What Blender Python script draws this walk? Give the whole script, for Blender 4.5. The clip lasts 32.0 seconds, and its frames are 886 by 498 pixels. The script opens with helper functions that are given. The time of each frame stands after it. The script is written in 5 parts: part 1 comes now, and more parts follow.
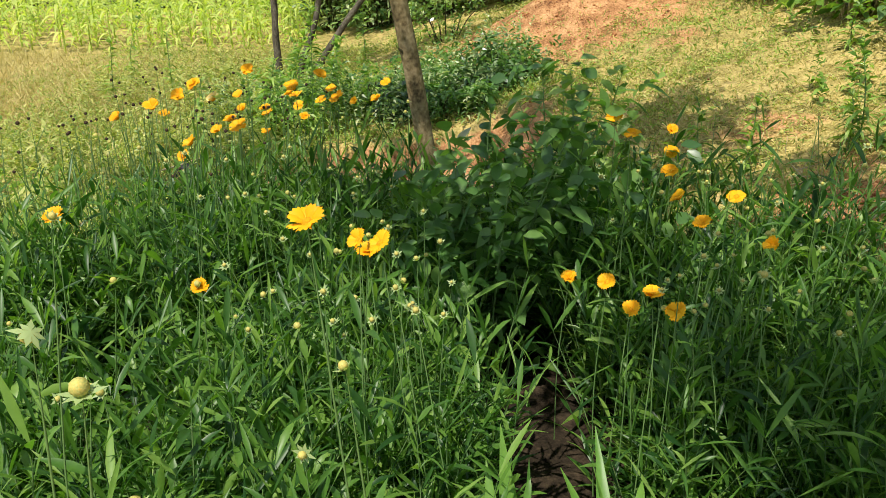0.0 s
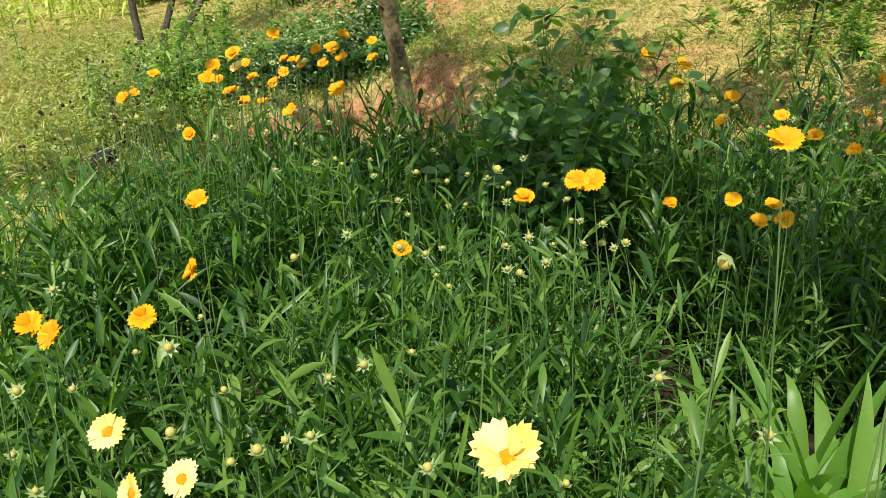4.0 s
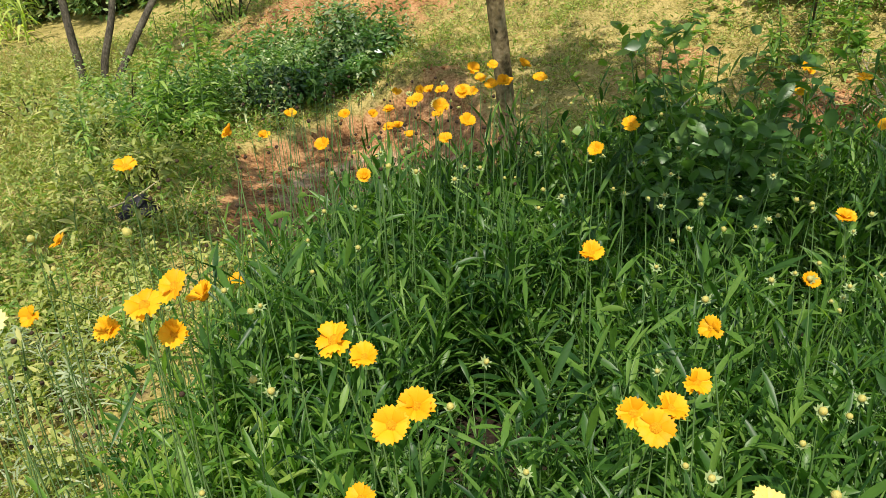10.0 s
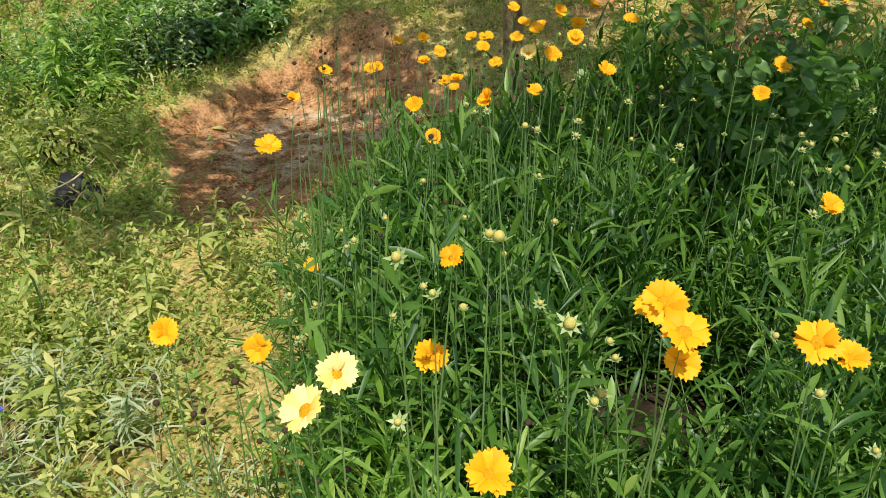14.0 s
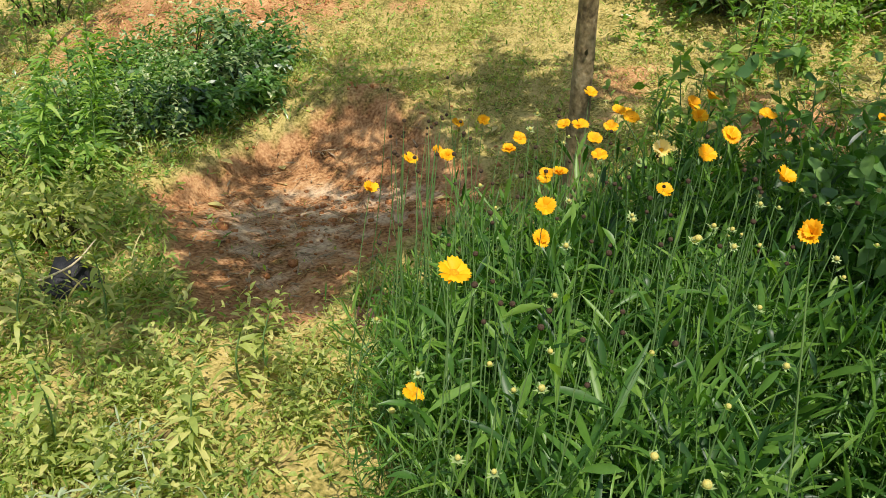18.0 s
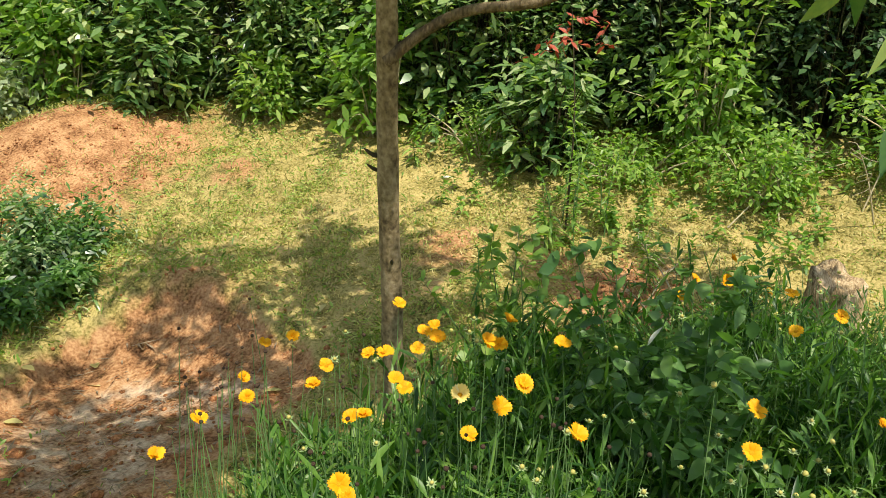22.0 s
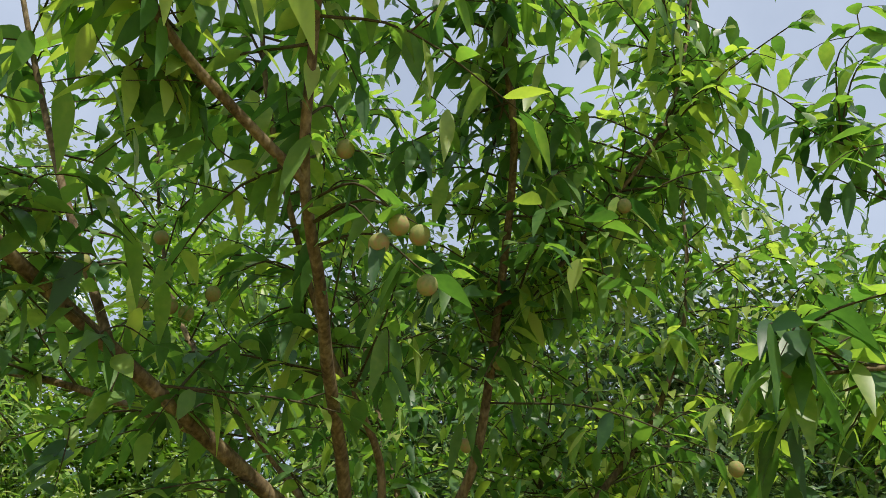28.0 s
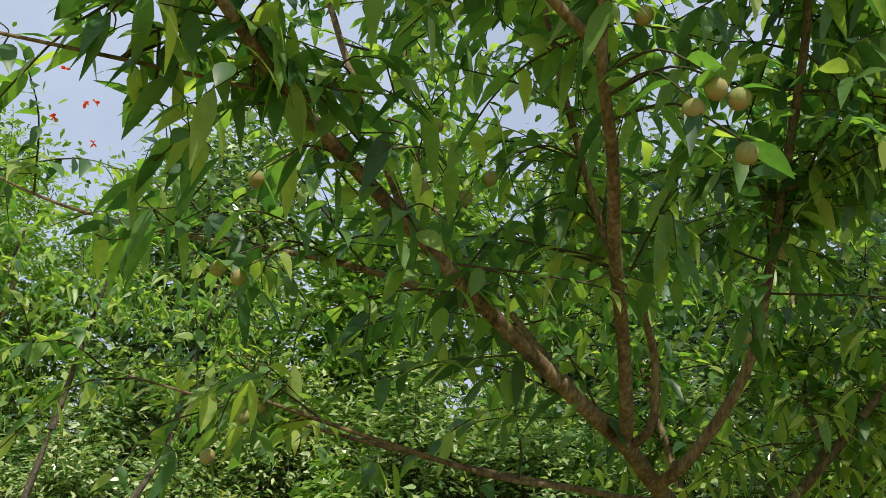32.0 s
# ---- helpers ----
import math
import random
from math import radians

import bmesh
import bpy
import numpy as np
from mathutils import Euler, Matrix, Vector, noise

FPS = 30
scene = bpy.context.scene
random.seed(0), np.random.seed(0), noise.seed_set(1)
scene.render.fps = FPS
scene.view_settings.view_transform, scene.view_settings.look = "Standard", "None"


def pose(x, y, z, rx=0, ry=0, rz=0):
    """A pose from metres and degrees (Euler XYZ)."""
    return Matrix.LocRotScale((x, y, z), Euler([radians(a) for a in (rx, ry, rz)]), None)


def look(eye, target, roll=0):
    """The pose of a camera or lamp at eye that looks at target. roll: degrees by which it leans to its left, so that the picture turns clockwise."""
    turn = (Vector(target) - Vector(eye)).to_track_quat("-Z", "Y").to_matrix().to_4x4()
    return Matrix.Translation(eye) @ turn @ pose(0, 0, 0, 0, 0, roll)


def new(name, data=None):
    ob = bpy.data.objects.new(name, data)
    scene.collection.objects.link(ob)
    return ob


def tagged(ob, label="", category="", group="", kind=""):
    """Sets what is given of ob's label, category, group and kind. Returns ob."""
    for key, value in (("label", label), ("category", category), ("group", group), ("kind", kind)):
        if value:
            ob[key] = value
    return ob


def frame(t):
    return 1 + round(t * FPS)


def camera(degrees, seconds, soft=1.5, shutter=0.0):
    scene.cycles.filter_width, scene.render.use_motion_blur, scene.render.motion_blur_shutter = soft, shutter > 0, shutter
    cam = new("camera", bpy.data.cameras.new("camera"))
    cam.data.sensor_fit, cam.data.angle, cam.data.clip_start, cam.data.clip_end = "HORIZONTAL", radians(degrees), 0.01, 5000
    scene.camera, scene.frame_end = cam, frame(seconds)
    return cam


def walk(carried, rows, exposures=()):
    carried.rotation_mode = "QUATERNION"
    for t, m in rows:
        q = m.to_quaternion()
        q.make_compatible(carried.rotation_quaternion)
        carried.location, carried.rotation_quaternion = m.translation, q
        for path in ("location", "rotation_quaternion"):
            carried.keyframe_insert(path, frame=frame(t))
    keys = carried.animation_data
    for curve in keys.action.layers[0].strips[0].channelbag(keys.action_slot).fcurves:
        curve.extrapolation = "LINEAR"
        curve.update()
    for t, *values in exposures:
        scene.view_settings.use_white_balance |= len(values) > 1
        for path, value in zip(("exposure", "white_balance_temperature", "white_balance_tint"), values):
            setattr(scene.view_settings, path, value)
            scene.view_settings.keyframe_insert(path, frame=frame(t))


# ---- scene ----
cam = camera(58.4, 32.0, soft=0.75)
PATH = [
    (0, (0.143, 0.47, 1.409), (0.07, 2.327, 0.67), 0.4),
    (0.5, (0.052, 0.474, 1.4), (-0.089, 2.328, 0.664), 0.4),
    (1, (-0.037, 0.492, 1.406), (-0.152, 2.355, 0.687), -0.0),
    (1.5, (-0.114, 0.494, 1.411), (-0.12, 2.361, 0.693), 0.4),
    (2, (-0.236, 0.424, 1.411), (-0.01, 2.266, 0.665), 0.5),
    (2.5, (-0.316, 0.386, 1.41), (0.03, 2.201, 0.645), 0.2),
    (3, (-0.438, 0.431, 1.392), (-0.077, 2.229, 0.593), -0.5),
    (3.5, (-0.552, 0.47, 1.398), (-0.18, 2.261, 0.588), -1.2),
    (4, (-0.629, 0.485, 1.397), (-0.254, 2.266, 0.568), -1.4),
    (4.5, (-0.751, 0.475, 1.431), (-0.34, 2.243, 0.592), -1.1),
    (6.5, (-1.098, 0.513, 1.474), (-0.521, 2.28, 0.736), -0.3),
    (7, (-1.153, 0.553, 1.47), (-0.566, 2.311, 0.719), -0.7),
    (7.5, (-1.271, 0.6, 1.479), (-0.668, 2.34, 0.7), -1.0),
    (8, (-1.383, 0.604, 1.502), (-0.761, 2.328, 0.703), -1.6),
    (8.5, (-1.463, 0.66, 1.506), (-0.837, 2.38, 0.699), -1.9),
    (9, (-1.549, 0.774, 1.511), (-0.924, 2.491, 0.698), -2.3),
    (9.5, (-1.602, 0.835, 1.51), (-0.96, 2.543, 0.692), -2.6),
    (10, (-1.686, 0.901, 1.512), (-0.96, 2.564, 0.671), -2.2),
    (10.5, (-1.8, 0.94, 1.536), (-0.929, 2.514, 0.661), -2.0),
    (11, (-1.86, 1.018, 1.537), (-0.942, 2.554, 0.645), -1.6),
    (11.5, (-1.922, 1.15, 1.548), (-0.987, 2.655, 0.621), -1.7),
    (12, (-1.984, 1.226, 1.565), (-1.074, 2.738, 0.625), -2.3),
    (12.5, (-2.105, 1.292, 1.582), (-1.208, 2.811, 0.639), -3.0),
    (13, (-2.194, 1.35, 1.578), (-1.287, 2.856, 0.623), -3.3),
    (13.5, (-2.237, 1.412, 1.552), (-1.253, 2.859, 0.582), -2.5),
    (15.5, (-2.274, 1.812, 1.338), (-1.128, 3.135, 0.369), 1.0),
    (16, (-2.299, 1.901, 1.398), (-1.181, 3.264, 0.453), 0.7),
    (16.5, (-2.286, 1.98, 1.384), (-1.13, 3.328, 0.463), 0.6),
    (17, (-2.314, 2.04, 1.428), (-1.012, 3.283, 0.555), 1.6),
    (17.5, (-2.399, 2.061, 1.449), (-1.091, 3.33, 0.625), 1.9),
    (18, (-2.384, 2.06, 1.452), (-1.148, 3.398, 0.628), 2.2),
    (18.5, (-2.349, 2.075, 1.473), (-1.087, 3.393, 0.654), 2.9),
    (19, (-2.34, 2.078, 1.49), (-0.945, 3.283, 0.713), 4.1),
    (19.5, (-2.319, 2.074, 1.536), (-0.827, 3.217, 0.854), 4.1),
    (20, (-2.241, 2.056, 1.596), (-0.684, 3.176, 1.028), 3.5),
    (20.5, (-2.157, 2.053, 1.646), (-0.584, 3.162, 1.101), 2.5),
    (21, (-2.101, 2.05, 1.692), (-0.531, 3.169, 1.162), 2.0),
    (21.5, (-2.11, 2.074, 1.709), (-0.573, 3.239, 1.18), 0.9),
    (22, (-2.132, 2.091, 1.721), (-0.587, 3.244, 1.191), 0.9),
    (22.5, (-2.15, 2.08, 1.772), (-0.553, 3.168, 1.257), 0.9),
    (23, (-2.172, 2.038, 1.824), (-0.499, 3.061, 1.432), 0.1),
    (23.5, (-2.171, 1.995, 1.888), (-0.424, 2.939, 1.647), -1.7),
    (24, (-2.165, 2.002, 1.943), (-0.353, 2.846, 1.997), -2.2),
    (24.5, (-2.182, 2.021, 1.972), (-0.352, 2.779, 2.249), -1.8),
    (25, (-2.203, 2.016, 1.996), (-0.399, 2.752, 2.445), -1.8),
    (25.5, (-2.211, 2.043, 2.022), (-0.485, 2.887, 2.578), -0.8),
    (26, (-2.249, 2.051, 2.043), (-0.615, 3.008, 2.687), 1.0),
    (26.5, (-2.261, 2.057, 2.053), (-0.704, 3.071, 2.794), 2.2),
    (28.5, (-2.317, 2.063, 2.068), (-1.054, 3.33, 2.961), 6.2),
    (29, (-2.336, 2.07, 2.069), (-1.15, 3.389, 2.992), 7.1),
    (29.5, (-2.352, 2.079, 2.065), (-1.224, 3.451, 2.984), 7.8),
    (30, (-2.363, 2.107, 2.057), (-1.282, 3.533, 2.949), 8.4),
    (30.5, (-2.366, 2.132, 2.047), (-1.308, 3.617, 2.87), 9.0),
    (31, (-2.376, 2.16, 2.035), (-1.324, 3.691, 2.777), 9.4),
    (31.5, (-2.382, 2.195, 2.014), (-1.334, 3.771, 2.662), 10.0),
    (32, (-2.381, 2.206, 1.998), (-1.324, 3.797, 2.592), 10.1),
]
walk(cam, [(t, look(eye, target, roll)) for t, eye, target, roll in PATH], exposures=[(0, 0.3), (8, 0.2), (13, 0.15), (17, 0.18), (20, 0.3), (23.5, 0.36), (25, 0.42), (26, 0.12), (29, 0.02), (32, 0.05)])

# ---- sky and sun ----
SUN_FROM = Vector((-0.22, -0.42, 0.88)).normalized()
world = bpy.data.worlds.new("sky")
scene.world = world
world.use_nodes = True
wn, wl = world.node_tree.nodes, world.node_tree.links
sky = wn.new("ShaderNodeTexSky")
sky.sky_type, sky.sun_disc = "NISHITA", False
sky.sun_elevation = math.asin(SUN_FROM.z)
sky.sun_rotation = math.atan2(SUN_FROM.x, SUN_FROM.y)
sky.air_density, sky.dust_density = 1.0, 1.2
# thin bright cloud over the whole sky
cloud = wn.new("ShaderNodeTexNoise")
cloud.inputs["Scale"].default_value, cloud.inputs["Detail"].default_value, cloud.inputs["Roughness"].default_value = 2.6, 7.0, 0.55
wco = wn.new("ShaderNodeTexCoord")
wl.new(wco.outputs["Generated"], cloud.inputs["Vector"])
cover = wn.new("ShaderNodeMapRange")
cover.inputs["From Min"].default_value, cover.inputs["From Max"].default_value = 0.38, 0.66
cover.inputs["To Min"].default_value, cover.inputs["To Max"].default_value = 0.72, 1.0
wl.new(cloud.outputs["Fac"], cover.inputs["Value"])
veil = wn.new("ShaderNodeMix")
veil.data_type = "RGBA"
veil.inputs[7].default_value = (5.3, 6.1, 7.6, 1)
wl.new(cover.outputs["Result"], veil.inputs[0])
wl.new(sky.outputs["Color"], veil.inputs[6])
wn["Background"].inputs["Strength"].default_value = 0.108
wl.new(veil.outputs[2], wn["Background"].inputs["Color"])
sun = new("sun", bpy.data.lights.new("sun", "SUN"))
sun.data.energy, sun.data.angle, sun.data.color = 5.0, radians(0.6), (1.0, 0.93, 0.82)
sun.matrix_world = look(SUN_FROM * 30, (0, 0, 0))

# ---- materials ----
rng = np.random.default_rng(11)


def base_mat(name):
    m = bpy.data.materials.new(name)
    m.use_nodes = True
    return m, m.node_tree.nodes, m.node_tree.links, m.node_tree.nodes["Principled BSDF"]


def ramp(nodes, stops):
    r = nodes.new("ShaderNodeValToRGB")
    while len(r.color_ramp.elements) < len(stops):
        r.color_ramp.elements.new(0.5)
    for e, (p, c) in zip(r.color_ramp.elements, stops):
        e.position, e.color = p, (*c, 1)
    return r


def leaf_mat(name, colours, rough=0.45, through_light=0.4, spec=0.4, glow=(1.5, 1.7, 0.5), per_object=False, mottled=60.0):
    """A leaf: gloss on top, light that shines through, hue that changes from leaf to leaf."""
    m, n, l, b = base_mat(name)
    geo, obi = n.new("ShaderNodeNewGeometry"), n.new("ShaderNodeObjectInfo")
    tex = n.new("ShaderNodeTexNoise")
    tex.inputs["Scale"].default_value = mottled
    co = n.new("ShaderNodeTexCoord")
    l.new(co.outputs["Object"], tex.inputs["Vector"])
    add = n.new("ShaderNodeMath")
    add.operation = "MULTIPLY_ADD"
    l.new(tex.outputs["Fac"], add.inputs[0])
    add.inputs[1].default_value = 0.35
    l.new((obi.outputs["Random"] if per_object else geo.outputs["Random Per Island"]), add.inputs[2])
    sub = n.new("ShaderNodeMath")
    sub.operation = "SUBTRACT"
    l.new(add.outputs[0], sub.inputs[0])
    sub.inputs[1].default_value = 0.17 if per_object else 0.30
    k = len(colours) - 1
    r = ramp(n, [(i / max(k, 1), c) for i, c in enumerate(colours)])
    vary = n.new("ShaderNodeMath")
    vary.operation = "MULTIPLY_ADD"
    l.new(obi.outputs["Random"], vary.inputs[0])
    vary.inputs[1].default_value = 0.0 if per_object else 0.3
    l.new(sub.outputs[0], vary.inputs[2])
    l.new(vary.outputs[0], r.inputs["Fac"])
    l.new(r.outputs["Color"], b.inputs["Base Color"])
    b.inputs["Roughness"].default_value = rough
    b.inputs["Specular IOR Level"].default_value = spec
    tr = n.new("ShaderNodeBsdfTranslucent")
    mul = n.new("ShaderNodeMix")
    mul.data_type, mul.blend_type = "RGBA", "MULTIPLY"
    mul.inputs["Factor"].default_value = 1.0
    l.new(r.outputs["Color"], mul.inputs[6])
    mul.inputs[7].default_value = (*glow, 1)
    l.new(mul.outputs[2], tr.inputs["Color"])
    mix = n.new("ShaderNodeMixShader")
    mix.inputs[0].default_value = through_light
    l.new(b.outputs[0], mix.inputs[1])
    l.new(tr.outputs[0], mix.inputs[2])
    l.new(mix.outputs[0], n["Material Output"].inputs["Surface"])
    return m


def rough_mat(name, colours, scale, rough=0.9, bump=0.3, detail=8.0, stretch=(1, 1, 1), fine=6.0):
    """Bark, stone, soil and the like: noise at two scales in colour and relief."""
    m, n, l, b = base_mat(name)
    co, mp = n.new("ShaderNodeTexCoord"), n.new("ShaderNodeMapping")
    mp.inputs["Scale"].default_value = stretch
    l.new(co.outputs["Object"], mp.inputs["Vector"])
    a, c = n.new("ShaderNodeTexNoise"), n.new("ShaderNodeTexNoise")
    for t, s in ((a, scale), (c, scale * fine)):
        t.inputs["Scale"].default_value, t.inputs["Detail"].default_value = s, detail
        l.new(mp.outputs[0], t.inputs["Vector"])
    mean = n.new("ShaderNodeMix")
    mean.inputs[0].default_value = 0.5
    l.new(a.outputs["Fac"], mean.inputs[2])
    l.new(c.outputs["Fac"], mean.inputs[3])
    k = len(colours) - 1
    r = ramp(n, [(0.36 + 0.28 * i / max(k, 1), q) for i, q in enumerate(colours)])
    l.new(mean.outputs[0], r.inputs["Fac"])
    l.new(r.outputs["Color"], b.inputs["Base Color"])
    b.inputs["Roughness"].default_value = rough
    b.inputs["Specular IOR Level"].default_value = 0.2
    bm_ = n.new("ShaderNodeBump")
    bm_.inputs["Strength"].default_value = bump
    bm_.inputs["Distance"].default_value = 0.02
    l.new(mean.outputs[0], bm_.inputs["Height"])
    l.new(bm_.outputs[0], b.inputs["Normal"])
    return m


def ground_mat():
    """Dry turf over red earth; the share of bare earth is the attribute 'earth', of grey dust 'dust'."""
    m, n, l, b = base_mat("ground")
    co = n.new("ShaderNodeTexCoord")

    def tex(scale, detail=8.0):
        t = n.new("ShaderNodeTexNoise")
        t.inputs["Scale"].default_value, t.inputs["Detail"].default_value = scale, detail
        l.new(co.outputs["Object"], t.inputs["Vector"])
        return t
    big, mid, small = tex(0.9), tex(7.0), tex(60.0, 4.0)
    turf = ramp(n, [(0.34, (0.07, 0.075, 0.02)), (0.44, (0.24, 0.20, 0.06)), (0.56, (0.46, 0.37, 0.14)), (0.70, (0.50, 0.33, 0.15))])
    soil = ramp(n, [(0.36, (0.11, 0.046, 0.018)), (0.48, (0.33, 0.165, 0.072)), (0.62, (0.53, 0.31, 0.15))])
    dust = ramp(n, [(0.36, (0.10, 0.062, 0.038)), (0.48, (0.38, 0.26, 0.165)), (0.62, (0.60, 0.45, 0.30))])
    mean = n.new("ShaderNodeMix")
    mean.inputs[0].default_value = 0.5
    l.new(mid.outputs["Fac"], mean.inputs[2])
    l.new(small.outputs["Fac"], mean.inputs[3])
    # near-black soil; the shade under the plants is put into its colour
    humus_shade = ramp(n, [(0.36, (0.014, 0.011, 0.008)), (0.50, (0.028, 0.021, 0.014)), (0.66, (0.065, 0.047, 0.031))])
    for r in (turf, soil, dust, humus_shade):
        l.new(mean.outputs[0], r.inputs["Fac"])
    out = turf
    for attr, r in (("earth", soil), ("dust", dust), ("humus_shade", humus_shade)):
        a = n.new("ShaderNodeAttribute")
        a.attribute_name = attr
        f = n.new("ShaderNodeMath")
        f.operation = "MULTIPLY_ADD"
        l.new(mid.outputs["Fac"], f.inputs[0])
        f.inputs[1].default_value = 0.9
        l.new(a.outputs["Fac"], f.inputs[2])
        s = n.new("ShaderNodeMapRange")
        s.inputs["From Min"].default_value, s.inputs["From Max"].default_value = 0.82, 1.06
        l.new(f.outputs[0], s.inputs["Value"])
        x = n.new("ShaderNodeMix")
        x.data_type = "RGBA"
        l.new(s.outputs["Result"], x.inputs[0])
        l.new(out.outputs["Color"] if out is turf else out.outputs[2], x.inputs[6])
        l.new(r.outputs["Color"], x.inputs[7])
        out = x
    tint = n.new("ShaderNodeMix")
    tint.data_type, tint.blend_type = "RGBA", "MULTIPLY"
    tint.inputs[0].default_value = 0.5
    l.new(out.outputs[2], tint.inputs[6])
    rb = ramp(n, [(0.35, (0.75, 0.75, 0.7)), (0.65, (1.1, 1.05, 1.0))])
    l.new(big.outputs["Fac"], rb.inputs["Fac"])
    l.new(rb.outputs["Color"], tint.inputs[7])
    l.new(tint.outputs[2], b.inputs["Base Color"])
    b.inputs["Roughness"].default_value = 0.95
    b.inputs["Specular IOR Level"].default_value = 0.1
    bp = n.new("ShaderNodeBump")
    bp.inputs["Strength"].default_value, bp.inputs["Distance"].default_value = 0.7, 0.03
    l.new(mean.outputs[0], bp.inputs["Height"])
    l.new(bp.outputs[0], b.inputs["Normal"])
    return m


M_GROUND = ground_mat()
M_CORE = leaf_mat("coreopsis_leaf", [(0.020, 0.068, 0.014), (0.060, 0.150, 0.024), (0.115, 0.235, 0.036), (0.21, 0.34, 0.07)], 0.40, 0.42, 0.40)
# brighter, yellower coreopsis leaf; full sunlight is put into the colour
M_SUNLIT = leaf_mat("sunlit_coreopsis_leaf", [(0.065, 0.165, 0.022), (0.130, 0.265, 0.034), (0.215, 0.355, 0.052), (0.33, 0.44, 0.10)], 0.42, 0.45, 0.38)
M_LILY = leaf_mat("strap_leaf", [(0.075, 0.20, 0.030), (0.13, 0.28, 0.042), (0.24, 0.39, 0.075)], 0.4, 0.42)
M_CSTEM = leaf_mat("coreopsis_stem", [(0.09, 0.19, 0.05), (0.17, 0.27, 0.09)], 0.5, 0.15)
M_PETAL = leaf_mat("petal", [(0.86, 0.37, 0.004), (0.90, 0.44, 0.008), (0.93, 0.52, 0.016)], 0.55, 0.30, 0.2, (1.0, 1.0, 0.8), True, 200.0)
# paler copy of the petal; overexposing sun is put into its colour
M_OVERLIT = leaf_mat("overlit_petal", [(0.93, 0.68, 0.14), (0.95, 0.80, 0.36)], 0.55, 0.30, 0.2, (1.0, 1.0, 0.9), True, 200.0)
M_DISC = rough_mat("flower_disc", [(0.66, 0.27, 0.004), (0.86, 0.42, 0.01)], 300.0, 0.8, 0.6)
M_BUD = rough_mat("bud", [(0.27, 0.30, 0.08), (0.44, 0.40, 0.11), (0.58, 0.40, 0.08)], 90.0, 0.5, 0.2)
M_BRACT = leaf_mat("bract", [(0.22, 0.33, 0.11), (0.42, 0.50, 0.24)], 0.5, 0.3)
M_SEED = rough_mat("seed_head", [(0.03, 0.02, 0.012), (0.08, 0.05, 0.03)], 120.0, 0.9, 0.4)
M_PEACH_LEAF = leaf_mat("peach_leaf", [(0.041, 0.108, 0.042), (0.094, 0.200, 0.064), (0.176, 0.298, 0.082), (0.37, 0.45, 0.13)], 0.38, 0.53, 0.48, (1.55, 1.75, 0.55))
M_BARK = rough_mat("peach_bark", [(0.075, 0.054, 0.026), (0.225, 0.172, 0.086), (0.38, 0.305, 0.175)], 11.0, 0.85, 0.45, 8.0, (1.0, 1.0, 0.8))
M_DARKBARK = rough_mat("dark_bark", [(0.030, 0.026, 0.018), (0.085, 0.072, 0.05), (0.17, 0.15, 0.11)], 16.0, 0.85, 0.5, 8.0, (1, 1, 0.45))
# trunk bark made darker: the canopy's shade is put into the limbs' colour
M_LIMB_SHADED = rough_mat("shaded_limb_bark", [(0.045, 0.032, 0.016), (0.130, 0.096, 0.050), (0.25, 0.195, 0.11)], 18.0, 0.8, 0.5, 8.0, (1, 1, 0.45))
M_TWIG = rough_mat("twig_bark", [(0.035, 0.028, 0.014), (0.085, 0.075, 0.035)], 40.0, 0.7, 0.2)
M_FRUIT = rough_mat("peach_skin", [(0.17, 0.21, 0.065), (0.25, 0.26, 0.09), (0.31, 0.21, 0.10)], 18.0, 0.75, 0.03, 3.0)
M_HEDGE = leaf_mat("hedge_leaf", [(0.040, 0.100, 0.032), (0.115, 0.215, 0.066), (0.225, 0.330, 0.110), (0.52, 0.56, 0.32)], 0.29, 0.34, 0.75)
# dark leaf of low plants; on hedge and trees it holds painted-in shade
M_DARK = leaf_mat("dark_leaf", [(0.018, 0.050, 0.020), (0.048, 0.105, 0.036), (0.100, 0.175, 0.060), (0.26, 0.32, 0.15)], 0.32, 0.22, 0.6)
M_LIGHT = leaf_mat("light_leaf", [(0.085, 0.18, 0.032), (0.19, 0.32, 0.058), (0.34, 0.46, 0.11)], 0.42, 0.42)
M_SHRUB = leaf_mat("shrub_leaf", [(0.050, 0.125, 0.032), (0.100, 0.215, 0.050), (0.17, 0.29, 0.075)], 0.34, 0.40, 0.5)
M_WEED = leaf_mat("weed_leaf", [(0.14, 0.20, 0.04), (0.32, 0.37, 0.09), (0.54, 0.51, 0.19)], 0.55, 0.35)
M_DRY = leaf_mat("dry_grass", [(0.32, 0.29, 0.09), (0.52, 0.46, 0.17), (0.66, 0.56, 0.28)], 0.7, 0.3, 0.2, (1.1, 1.0, 0.7))
M_CORN = leaf_mat("field_leaf", [(0.25, 0.36, 0.07), (0.42, 0.50, 0.12), (0.58, 0.60, 0.20)], 0.5, 0.45)
M_SILVER = leaf_mat("silver_leaf", [(0.25, 0.31, 0.17), (0.42, 0.47, 0.30)], 0.6, 0.3)
M_PURPLE = leaf_mat("purple_leaf", [(0.14, 0.055, 0.045), (0.25, 0.11, 0.085), (0.32, 0.20, 0.15)], 0.5, 0.3, 0.4, (1.2, 0.9, 0.8))
M_RED = leaf_mat("red_leaf", [(0.30, 0.05, 0.025), (0.50, 0.12, 0.06)], 0.5, 0.3, 0.4, (1.2, 0.9, 0.8))
M_SCARLET = leaf_mat("scarlet_petal", [(0.62, 0.06, 0.015), (0.80, 0.12, 0.03)], 0.5, 0.3, 0.3, (1.2, 0.9, 0.8))
